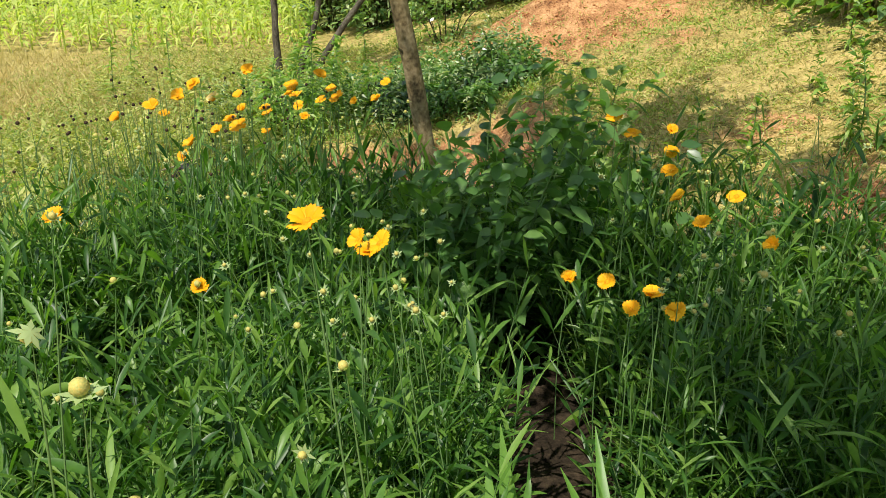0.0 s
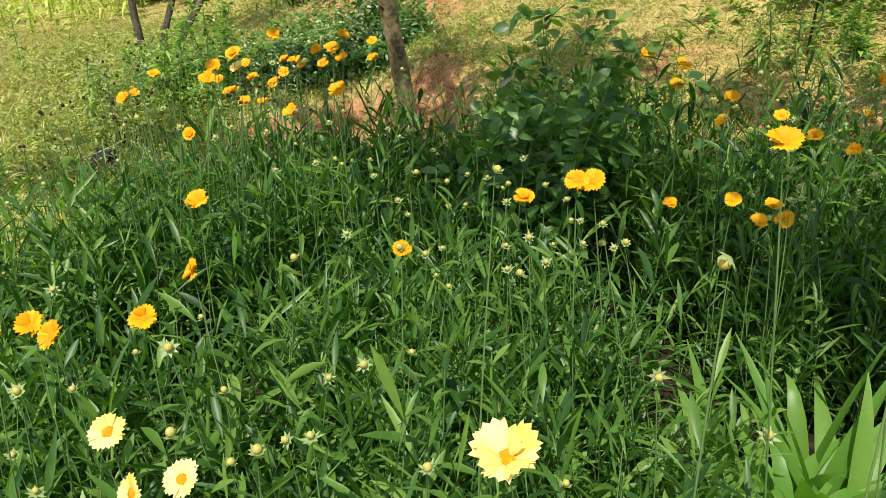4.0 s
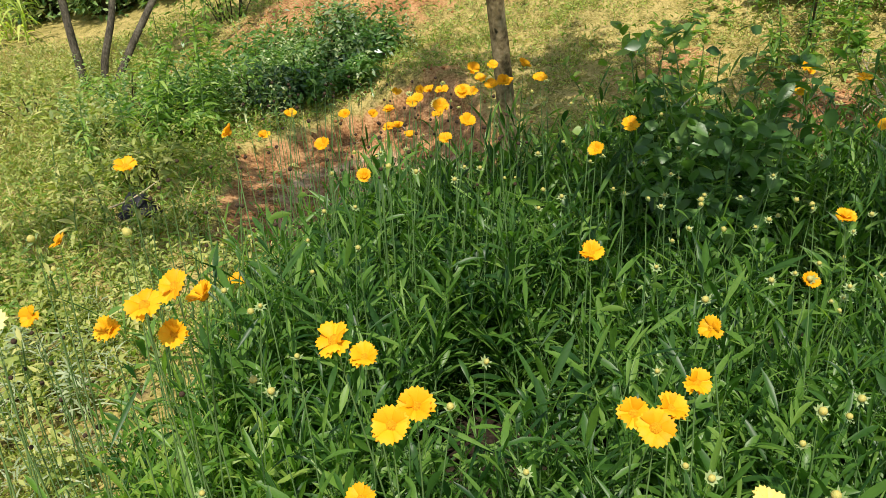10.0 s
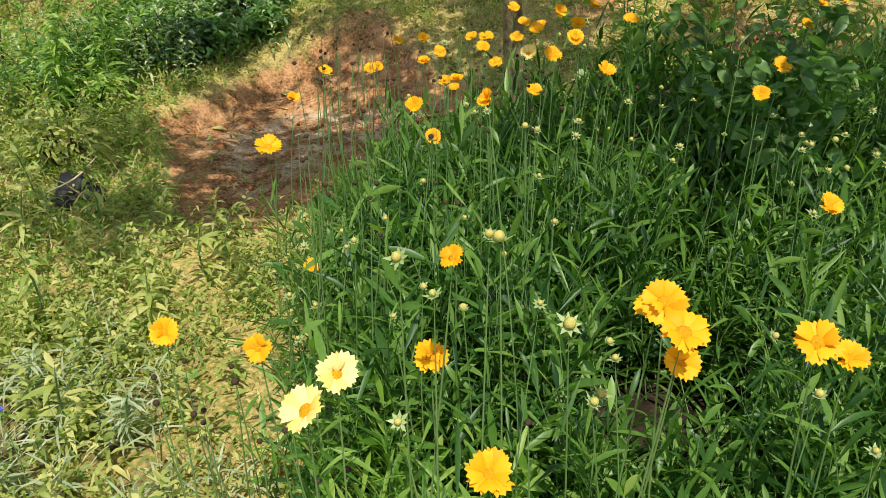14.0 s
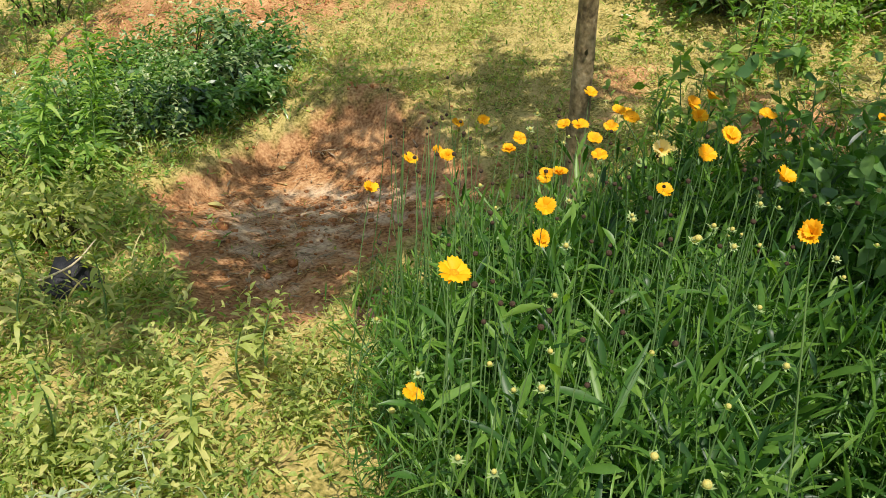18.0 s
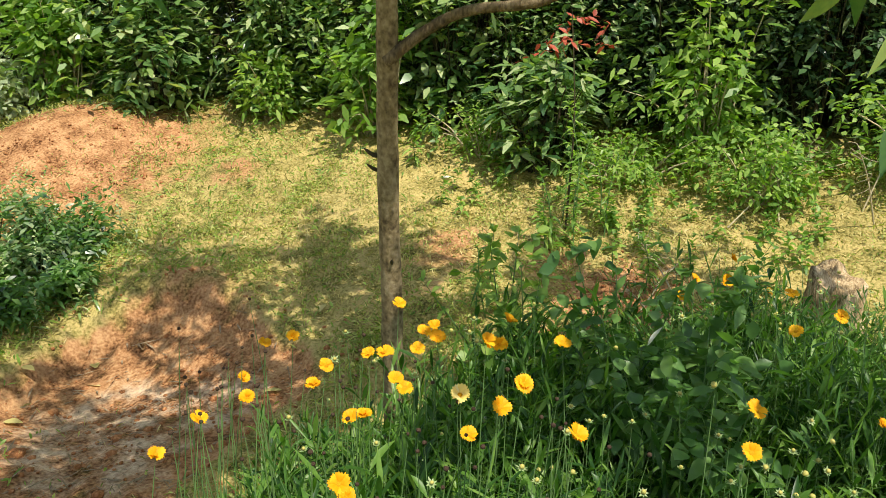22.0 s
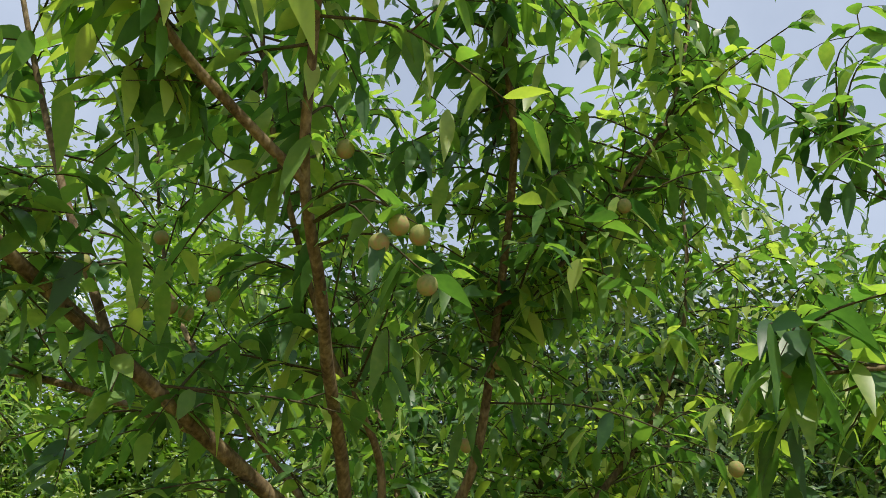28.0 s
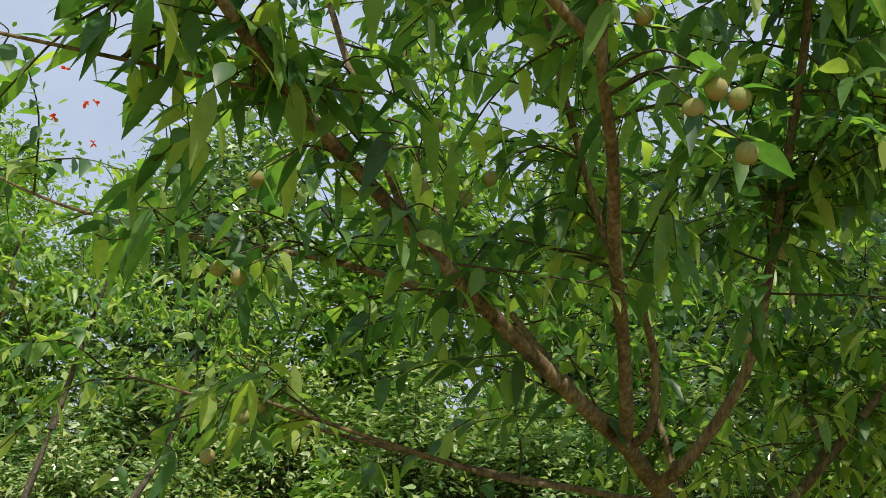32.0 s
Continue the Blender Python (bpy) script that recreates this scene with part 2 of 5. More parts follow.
M_BLUE = leaf_mat("blue_petal", [(0.05, 0.09, 0.50), (0.09, 0.14, 0.65)], 0.5, 0.3, 0.3, (1.0, 1.0, 1.1))
M_BLACK = rough_mat("black_surface", [(0.010, 0.010, 0.012), (0.022, 0.022, 0.025)], 30.0, 0.45, 0.3)
M_WHITE = leaf_mat("bleached_leaf", [(0.55, 0.57, 0.46), (0.72, 0.72, 0.62)], 0.6, 0.25, 0.3, (1.0, 1.0, 0.9))
M_STUMP = rough_mat("weathered_stump", [(0.12, 0.075, 0.038), (0.42, 0.30, 0.16), (0.66, 0.52, 0.33)], 20.0, 0.9, 0.9, 8.0, (1, 1, 0.3))
M_CLOD = rough_mat("red_clod", [(0.18, 0.070, 0.026), (0.36, 0.155, 0.060), (0.52, 0.27, 0.12)], 14.0, 0.95, 0.6)
M_ROAD = rough_mat("concrete_road", [(0.30, 0.29, 0.26), (0.42, 0.40, 0.36)], 3.0, 0.9, 0.1)
M_CUT = rough_mat("cut_bank_soil", [(0.34, 0.18, 0.085), (0.50, 0.29, 0.15), (0.58, 0.36, 0.20)], 2.2, 0.95, 0.8)
M_LITTER = rough_mat("litter", [(0.16, 0.11, 0.06), (0.34, 0.26, 0.16)], 60.0, 0.9, 0.2)
M_STRAW = rough_mat("dry_stalk", [(0.36, 0.29, 0.17), (0.55, 0.47, 0.31)], 60.0, 0.8, 0.2)

# ---- mesh helpers ----


def raw_mesh(name, verts, quads, material, smooth=True):
    """A mesh from an array of corners and an array of four-sided faces."""
    me = bpy.data.meshes.new(name)
    verts, quads = np.asarray(verts, np.float32), np.asarray(quads, np.int32)
    me.vertices.add(len(verts))
    me.vertices.foreach_set("co", verts.ravel())
    me.loops.add(quads.size)
    me.loops.foreach_set("vertex_index", quads.ravel())
    me.polygons.add(len(quads))
    me.polygons.foreach_set("loop_start", np.arange(0, quads.size, 4, dtype=np.int32))
    me.polygons.foreach_set("use_smooth", np.full(len(quads), smooth))
    me.materials.append(material)
    me.update(calc_edges=True)
    me.validate()
    return me


def join(pieces):
    """Joins (verts, quads) pairs."""
    vs, fs, at = [], [], 0
    for v, f in pieces:
        vs.append(v)
        fs.append(np.asarray(f) + at)
        at += len(v)
    return np.concatenate(vs), np.concatenate(fs)


def part(name, me, parent, label="", kind=""):
    ob = new(name, me)
    ob.parent = parent
    return tagged(ob, label, kind=kind)


def unit(a):
    return a / np.maximum(np.linalg.norm(a, axis=-1, keepdims=True), 1e-9)


def leaves(p, d, length, width, rows=4, droop=0.3, fold=0.25, blunt=0.85, twist=1.0):
    """Many leaves at once: from p along d, as tapered, folded, drooping blades."""
    p, d = np.asarray(p, float), unit(np.asarray(d, float))
    k = len(p)
    length, width, droop = (np.broadcast_to(np.asarray(q, float), (k,)) for q in (length, width, droop))
    up = np.tile([0.0, 0.0, 1.0], (k, 1)) + rng.normal(0, 0.35 * twist, (k, 3))
    side = unit(np.cross(d, up))
    nor = np.cross(side, d)
    t = np.linspace(0, 1, rows + 1)
    w = np.sin(np.pi * np.clip(t, 0.03, 0.985) ** blunt)
    mid = p[:, None] + d[:, None] * (length[:, None] * t)[..., None]
    mid[:, :, 2] -= (droop * length)[:, None] * t**2
    off = side[:, None] * (0.5 * width[:, None] * w)[..., None]
    lift = nor[:, None] * (0.5 * fold * width[:, None] * w)[..., None]
    v = np.stack([mid - off + lift, mid, mid + off + lift], 2).reshape(-1, 3)
    j = np.arange(rows)[:, None] * 3 + np.array([0, 1])
    q = np.stack([j, j + 1, j + 4, j + 3], -1).reshape(-1, 4)
    f = (q[None] + (np.arange(k) * (rows + 1) * 3)[:, None, None]).reshape(-1, 4)
    return v, f


def blades(p, d, length, width, rows=2, droop=0.3, level=0.0):
    """Grass and small leaves: flat strips without a fold."""
    p, d = np.asarray(p, float), unit(np.asarray(d, float))
    k = len(p)
    length, width, droop = (np.broadcast_to(np.asarray(q, float), (k,)) for q in (length, width, droop))
    side = unit(np.cross(d, rng.normal(0, 1, (k, 3)) + [0, 0, level]))
    t = np.linspace(0, 1, rows + 1)
    w = np.sin(np.pi * np.clip(0.12 + 0.88 * t, 0, 0.97))
    mid = p[:, None] + d[:, None] * (length[:, None] * t)[..., None]
    mid[:, :, 2] -= (droop * length)[:, None] * t**2
    off = side[:, None] * (0.5 * width[:, None] * w)[..., None]
    v = np.stack([mid - off, mid + off], 2).reshape(-1, 3)
    j = np.arange(rows) * 2
    q = np.stack([j, j + 1, j + 3, j + 2], -1)
    f = (q[None] + (np.arange(k) * (rows + 1) * 2)[:, None, None]).reshape(-1, 4)
    return v, f


def smooth_line(points, steps=5):
    """Points on a soft curve through the given ones."""
    p = np.asarray(points, float)
    if len(p) < 3:
        return np.linspace(p[0], p[-1], steps + 1)
    q = np.vstack([2 * p[0] - p[1], p, 2 * p[-1] - p[-2]])
    out = []
    for i in range(len(p) - 1):
        a, b, c, d = q[i:i + 4]
        for s in np.arange(steps) / steps:
            out.append(0.5 * (2 * b + (c - a) * s + (2 * a - 5 * b + 4 * c - d) * s**2 + (3 * b - a - 3 * c + d) * s**3))
    out.append(p[-1])
    return np.array(out)


def tube(line, r0, r1, sides=7, rough=0.0, power=1.0):
    """A tapered stem along a line, closed at its tip."""
    line = np.asarray(line, float)
    k = len(line)
    tan = unit(np.gradient(line, axis=0))
    ref = np.array([0.3, 1.0, 0.2]) if abs(tan[0][2]) > 0.5 else np.array([0, 0, 1.0])
    a = unit(np.cross(tan, ref))
    b = np.cross(tan, a)
    r = r0 + (r1 - r0) * np.linspace(0, 1, k) ** power
    ang = np.linspace(0, 2 * np.pi, sides, endpoint=False)
    rr = r[:, None] * (1 + rough * rng.normal(0, 1, (k, sides)))
    rr[-1] *= 0.3
    v = line[:, None] + (a[:, None] * np.cos(ang)[None, :, None] + b[:, None] * np.sin(ang)[None, :, None]) * rr[..., None]
    i = np.arange(k - 1)[:, None] * sides
    j = np.arange(sides)
    jn = (j + 1) % sides
    f = np.stack([i + j, i + jn, i + sides + jn, i + sides + j], -1).reshape(-1, 4)
    return v.reshape(-1, 3), f


def ball(centre, r, squash=1.0, rings=7, sides=10, groove=0.0):
    th = np.linspace(0.02, np.pi - 0.02, rings + 1)
    ph = np.linspace(0, 2 * np.pi, sides, endpoint=False)
    rad = r * (1 - groove * np.exp(-((ph - np.pi) / 0.35) ** 2))[None] * np.sin(th)[:, None]
    v = np.stack([rad * np.cos(ph), rad * np.sin(ph), np.repeat((r * squash * np.cos(th))[:, None], sides, 1)], -1).reshape(-1, 3) + centre
    i = np.arange(rings)[:, None] * sides
    j = np.arange(sides)
    jn = (j + 1) % sides
    return v, np.stack([i + j, i + sides + j, i + sides + jn, i + jn], -1).reshape(-1, 4)


def sphere_dirs(k):
    return unit(rng.normal(0, 1, (k, 3)))


def inside(poly, x, y):
    """Which points lie inside a polygon."""
    hit = np.zeros(np.shape(x), bool)
    for (ax, ay), (bx, by) in zip(poly, poly[1:] + poly[:1]):
        hit ^= ((ay > y) != (by > y)) & (x < (bx - ax) * (y - ay) / (by - ay + 1e-12) + ax)
    return hit


# ---- ground ----
SOIL = [(-0.62, 6.2), (-0.1, 6.32), (0.40, 6.22), (0.66, 5.7), (0.68, 5.1), (0.5, 4.75), (-0.15, 4.62), (-0.65, 4.42), (-1.0, 4.2), (-1.32, 4.45), (-1.22, 5.2), (-0.85, 6.0)]
PATCH = [(-1.88, 1.85), (-1.88, 2.35), (-1.72, 2.8), (-1.5, 3.2), (-1.25, 3.6), (-0.9, 4.0), (-0.3, 4.15), (0.5, 3.75), (1.2, 3.35), (1.85, 2.75), (2.4, 1.7), (1.6, 0.95), (0.6, 0.9), (-0.6, 0.9), (-1.35, 1.2)]


def blob(x, y, cx, cy, rx, ry):
    return np.exp(-(((x - cx) / rx) ** 2 + ((y - cy) / ry) ** 2))


def poly_dist(poly, x, y):
    """How far inside a polygon points lie (outside: negative)."""
    best = np.full(np.shape(x), 1e9)
    for (ax, ay), (bx, by) in zip(poly, poly[1:] + poly[:1]):
        t = np.clip(((x - ax) * (bx - ax) + (y - ay) * (by - ay)) / ((bx - ax) ** 2 + (by - ay) ** 2), 0, 1)
        best = np.minimum(best, np.hypot(x - ax - t * (bx - ax), y - ay - t * (by - ay)))
    return np.where(inside(poly, x, y), best, -best)


def ease(v, lo, hi):
    t = np.clip((v - lo) / (hi - lo), 0, 1)
    return t * t * (3 - 2 * t)


def wave(x, y, s, seed):
    """Cheap smooth unevenness."""
    o = 0
    for k in range(4):
        a = seed + 1.7 * k
        o = o + np.sin(x * s * (1 + 0.6 * k) * np.cos(a) + y * s * (1 + 0.6 * k) * np.sin(a) + 3 * a) / (1 + k)
    return o / 2


def ground_height(x, y):
    s = np.minimum(0.12 + 0.29 * (x - 0.39) + 0.098 * (y - 5.97), 1.05)
    h = 0.5 * (s + np.sqrt(s * s + 0.0036)) - 0.02
    rim = poly_dist(SOIL, x, y) + 0.07 * wave(x, y, 6.0, 0.9) + 0.03 * wave(x, y, 17.0, 2.2)
    h = h - (0.03 + 0.15 * ease(0.35 * x + y, 4.9, 6.0)) * ease(rim, 0.0, 0.16) - 0.05 * ease(rim, 0.15, 0.6)
    h = h + 0.16 * blob(x, y, 0.55, 5.95, 0.32, 0.5) + 0.08 * blob(x, y, -0.5, 6.75, 0.6, 0.25) + 0.42 * blob(x, y, 1.15, 8.6, 1.0, 0.8) + 0.10 * blob(x, y, 1.75, 7.0, 0.28, 0.28)
    near = np.exp(-((x / 14) ** 2 + ((y - 5) / 14) ** 2))
    return h + near * (0.018 * wave(x, y, 2.3, 0.4) + 0.010 * wave(x, y, 7.0, 2.0)) + 0.25 * (1 - near) * wave(x, y, 0.05, 1.0)


def gh(x, y):
    return float(ground_height(np.float64(x), np.float64(y)))


xs = np.concatenate([-np.geomspace(400, 5, 26), np.arange(-4.9, 5.0, 0.06), np.geomspace(5.1, 400, 26)])
ys = np.concatenate([-np.geomspace(400, 0.6, 26), np.arange(-0.5, 11.0, 0.06), np.geomspace(11.2, 400, 26)])
gx, gy = np.meshgrid(xs, ys)
gz = ground_height(gx, gy)
fine = np.exp(-((gx / 8) ** 2 + ((gy - 5) / 8) ** 2))
rim_in = poly_dist(SOIL, gx, gy) + 0.07 * wave(gx, gy, 6.0, 0.9) + 0.03 * wave(gx, gy, 17.0, 2.2)
earth = 0.72 * ease(rim_in, -0.06, 0.12)
earth = np.maximum(earth, 1.0 * blob(gx, gy, 0.9, 8.35, 1.7, 1.2))
earth = np.maximum(earth, 0.62 * blob(gx, gy, 1.75, 7.0, 0.35, 0.35))
earth = np.maximum(earth, 0.62 * blob(gx, gy, 0.48, 5.8, 0.42, 0.6))
earth = np.maximum(earth, 0.40 * blob(gx, gy, 1.3, 4.9, 0.5, 0.5))
earth = np.maximum(earth, 0.90 * blob(gx, gy, 1.75, 3.8, 0.55, 0.42))
earth = np.maximum(earth, 0.62 * blob(gx, gy, 1.75, 4.95, 0.45, 0.38))
earth = np.maximum(earth, 0.60 * blob(gx, gy, 1.96, 4.29, 0.35, 0.28))
# strongest under the bed, where the plants' shade is part of the colour
humus_shade = np.maximum(0.97 * ease(poly_dist(PATCH, gx, gy) + 0.06 * wave(gx, gy, 5.0, 0.3), 0.02, 0.2), 0.5 * blob(gx, gy, -2.2, 3.7, 1.1, 1.5))
earth = np.maximum(earth, 0.42 * blob(gx, gy, -3.0, 7.5, 1.2, 1.2))
dust = 0.50 * np.clip(2.2 * blob(gx, gy, -0.42, 5.2, 1.0, 0.9) - 0.40, 0, 1) * ease(rim_in, 0.05, 0.3)
nx_, ny_ = len(xs), len(ys)
ii, jj = np.meshgrid(np.arange(nx_ - 1), np.arange(ny_ - 1))
a0 = (jj * nx_ + ii).ravel()
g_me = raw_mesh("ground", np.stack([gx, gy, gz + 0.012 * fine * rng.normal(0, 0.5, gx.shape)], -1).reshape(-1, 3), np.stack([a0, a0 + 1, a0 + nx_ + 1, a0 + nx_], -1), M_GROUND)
for name, val in (("earth", earth), ("dust", dust), ("humus_shade", humus_shade)):
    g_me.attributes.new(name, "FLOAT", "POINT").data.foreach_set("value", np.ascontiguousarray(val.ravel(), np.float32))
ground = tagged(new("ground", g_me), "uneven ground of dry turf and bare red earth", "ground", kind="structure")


def scatter(k, x0, x1, y0, y1, keep):
    """k places in a rectangle where keep(x, y) in 0..1 allows them."""
    out = []
    while sum(map(len, out)) < k:
        x, y = rng.uniform(x0, x1, 4 * k), rng.uniform(y0, y1, 4 * k)
        out.append(np.stack([x, y], 1)[rng.random(4 * k) < keep(x, y)])
    xy = np.concatenate(out)[:k]
    return np.column_stack([xy, ground_height(xy[:, 0], xy[:, 1])])


def bare(x, y):
    """How far the ground is free of growth."""
    return np.clip(1.0 * ease(poly_dist(SOIL, x, y) + 0.07 * wave(x, y, 6.0, 0.9), -0.05, 0.1) - 0.03 * (np.abs(x) < 9) + 1.05 * blob(x, y, 1.0, 8.35, 1.3, 0.95) + 0.7 * blob(x, y, 1.75, 3.8, 0.45, 0.35) + 0.5 * blob(x, y, 1.75, 4.95, 0.35, 0.3) + 0.7 * blob(x, y, 0.48, 5.8, 0.4, 0.5) + 0.5 * blob(x, y, 1.75, 7.0, 0.3, 0.3) + 0.5 * inside(PATCH, x, y), 0, 1)


def clumpy(x, y, s, seed):
    return np.clip(0.55 + 0.6 * wave(x, y, s, seed), 0.03, 1)


def stuff(name, me, label, category):
    return tagged(new(name, me), label, category, kind="stuff")


def outside_bed(p, *rows):
    """The rows of p, and of what goes with it, that lie outside the flower bed."""
    k = inside(PATCH, p[:, 0], p[:, 1]) < 0.5
    return [p[k]] + [r[k] for r in rows]


def ground_cover():
    # short dry grass of the slope
    p = scatter(60000, -4.4, 4.0, 1.8, 10.0, lambda x, y: (1 - bare(x, y)) * clumpy(x, y, 2.6, 0.7) * np.where(x > -0.9, 1.0, 0.5))
    d = sphere_dirs(len(p)) * 0.8 + [0, 0, 0.8]
    stuff("dry_grass", raw_mesh("dry_grass", *blades(*outside_bed(p, d, rng.uniform(0.02, 0.075, len(p)), rng.uniform(0.004, 0.010, len(p))), 2, 0.35), M_DRY), "short sun-bleached grass on the red slope", "grass")
    # low broad weeds, thickest beside the bare soil
    p = scatter(150000, -4.4, 4.0, 1.8, 10.5, lambda x, y: (1 - bare(x, y)) * clumpy(x, y, 1.9, 3.1) * clumpy(x, y, 6.5, 1.1) * clumpy(x, y, 13.0, 2.0) ** 1.5 * np.where(x < -0.5, 1.0, 0.5))
    p[:, 2] += np.abs(rng.normal(0, 0.05, len(p))) * np.where(p[:, 0] < -0.6, 1.3, 0.7)
    d = sphere_dirs(len(p)) + [0, 0, 0.4]
    stuff("low_weeds", raw_mesh("low_weeds", *blades(*outside_bed(p, d, rng.uniform(0.015, 0.045, len(p)), rng.uniform(0.005, 0.013, len(p))), 2, 0.2, 1.2), M_WEED), "low yellow-green weeds among the grass", "weeds")
    p = scatter(14000, -3.6, 2.6, 3.2, 9.0, lambda x, y: (1 - bare(x, y)) * clumpy(x, y, 1.3, 5.1) ** 2 * np.where(x < -0.6, 1.0, 0.25))
    p[:, 2] += np.abs(rng.normal(0, 0.04, len(p)))
    d = sphere_dirs(len(p)) + [0, 0, 0.5]
    stuff("green_weeds", raw_mesh("green_weeds", *blades(*outside_bed(p, d, rng.uniform(0.03, 0.07, len(p)), rng.uniform(0.008, 0.018, len(p))), 2, 0.25, 1.2), M_LIGHT), "broad green weed leaves close to the ground", "weeds")
    # taller dry grass of the open ground towards the field
    p = scatter(15000, -6.5, -1.3, 4.6, 10.4, lambda x, y: (1 - bare(x, y)) * clumpy(x, y, 1.1, 2.7) * np.where(y > 6, 1.0, 0.35))
    d = sphere_dirs(len(p)) * 0.55 + [0, 0, 1.0]
    stuff("tall_dry_grass", raw_mesh("tall_dry_grass", *blades(p, d, rng.uniform(0.10, 0.34, len(p)), rng.uniform(0.003, 0.008, len(p)), 3, 0.4), M_DRY), "tall straw-coloured grass on the open ground", "grass")
    # straw and bits of leaf on the bare soil
    p = scatter(800, -1.5, 0.9, 4.1, 6.6, lambda x, y: ease(poly_dist(SOIL, x, y), 0.0, 0.2))
    p[:, 2] += 0.004
    d = sphere_dirs(len(p)) * [1, 1, 0.12]
    stuff("leaf_litter", raw_mesh("leaf_litter", *blades(p, d, rng.gamma(2.0, 0.022, len(p)) + 0.01, rng.uniform(0.003, 0.014, len(p)), 2, 0.05, 3.0), M_LITTER), "pale straw and leaf bits lying on the bare soil", "litter")
    # crumbs of red earth
    k = 2600
    c = np.concatenate([np.column_stack([rng.normal(0.9, 0.9, k // 2), rng.normal(8.4, 0.7, k // 2)]), np.column_stack([rng.normal(-0.2, 0.6, k // 3), rng.normal(5.4, 0.55, k // 3)]), np.column_stack([rng.normal(1.75, 0.28, k // 6), rng.normal(3.75, 0.22, k // 6)])])
    z = ground_height(c[:, 0], c[:, 1])
    stuff("earth_crumbs", raw_mesh("earth_crumbs", *join([ball((x, y, h + 0.003), r, rng.uniform(0.5, 0.9), 3, 5) for (x, y), h, r in zip(c, z, rng.gamma(1.2, 0.0045, len(c)) + 0.002)]), M_CLOD), "loose crumbs of red earth on the bare ground", "soil")


ground_cover()

# ---- coreopsis bed ----


def bed_height(x, y):
    # lower towards the edge that faces the bare earth
    rim = (1 - ease(poly_dist(PATCH, x, y), 0.02, 0.36)) * ease(y, 2.5, 3.0) * (1 - ease(x, -0.1, 0.4))
    return (0.60 + 0.06 * wave(x, y, 2.1, 5.0) - 0.05 * np.clip((y - 3.2) / 1.0, 0, 1) - 0.24 * ease(x, 1.15, 1.75)) * (1 - 0.5 * rim)


def clump_mesh(stems, height, material, low=0.04):
    """One coreopsis plant: upright stems with lance-shaped leaves along them, and a tuft of leaves at the foot."""
    st, lp, ld, ll, lw = [], [], [], [], []
    for _ in range(stems):
        ang, lean = rng.uniform(0, 2 * np.pi), rng.uniform(0.05, 0.5)
        b0 = np.array([rng.normal(0, 0.045), rng.normal(0, 0.045), 0])
        h = height * rng.uniform(0.5, 1.05)
        top = b0 + np.array([np.cos(ang) * lean * h, np.sin(ang) * lean * h, h])
        line = smooth_line([b0, 0.5 * (b0 + top) + [0, 0, 0.05 * h], top], 3)
        st.append(tube(line, 0.0026, 0.0012, 4))
        for s in np.linspace(low, 1.0, rng.integers(9, 13)):
            q = line[0] + (line[-1] - line[0]) * s + np.array([0, 0, 0.08 * h * s * (1 - s)])
            a2 = rng.uniform(0, 2 * np.pi)
            for sg in (0, np.pi):
                el = rng.uniform(0.35, 1.15) + 0.15 * s
                a3 = a2 + sg + rng.normal(0, 0.3)
                lp.append(q)
                ld.append([np.cos(a3) * np.cos(el), np.sin(a3) * np.cos(el), np.sin(el)])
                ll.append(rng.uniform(0.10, 0.23) * (1.15 - 0.5 * s))
                lw.append(min(rng.gamma(6.0, 0.0022) + 0.001, 0.019))
    lv = leaves(lp, ld, ll, lw, 4, rng.uniform(0.0, 0.5, len(lp)), 0.35, 1.05)
    return raw_mesh("foliage", *lv, material), raw_mesh("stem_tuft", *join(st), M_CSTEM)


CLUMPS = [clump_mesh(11 + i % 4, 0.58 + 0.04 * (i % 3), M_CORE) for i in range(9)]
SUNLIT_CLUMPS = [clump_mesh(14, 0.52, M_SUNLIT) for i in range(4)]


def in_gap(x, y):
    """Hollows in the bed where the dark ground shows."""
    return ((x - 0.36) / 0.26) ** 2 + ((y - 2.42) / 0.55) ** 2 < 1 or 0.12 < x < 1.0 and y < 1.72 or 0.25 < x < 0.95 and y < 1.95 or ((x + 0.88) / 0.34) ** 2 + ((y - 2.36) / 0.30) ** 2 < 1 or (x - 0.20) ** 2 + (y - 2.82) ** 2 < 0.05


def plant_bed():
    pts, tries = [], 0
    while len(pts) < 330 and tries < 20000:
        tries += 1
        x, y = rng.uniform(-2.05, 2.4), rng.uniform(0.85, 4.2)
        if not inside(PATCH, np.array(x), np.array(y)) or in_gap(x, y):
            continue
        if any((x - a) ** 2 + (y - b) ** 2 < 0.112 ** 2 for a, b in pts):
            continue
        pts.append((x, y))
    for i, (x, y) in enumerate(pts):
        # most clumps on the sunny edges take the sunlit leaf colour
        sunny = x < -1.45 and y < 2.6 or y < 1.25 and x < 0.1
        fol, st = SUNLIT_CLUMPS[i % 4] if sunny and rng.random() < 0.75 else CLUMPS[i % len(CLUMPS)]
        plant = new("coreopsis_plant")
        s = float(bed_height(np.float64(x), np.float64(y))) / 0.62 * rng.uniform(0.82, 1.1)
        plant.matrix_world = pose(x, y, gh(x, y), rng.uniform(-6, 6), rng.uniform(-6, 6), rng.uniform(0, 360)) @ Matrix.Scale(s, 4)
        tagged(plant, "bushy yellow-green coreopsis plant at the bed's edge, sunlight in its colour" if fol.materials[0] is M_SUNLIT else "leafy green coreopsis plant growing in the flower bed", "plant", "coreopsis plants of the bed")
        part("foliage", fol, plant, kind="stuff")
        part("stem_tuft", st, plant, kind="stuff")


plant_bed()


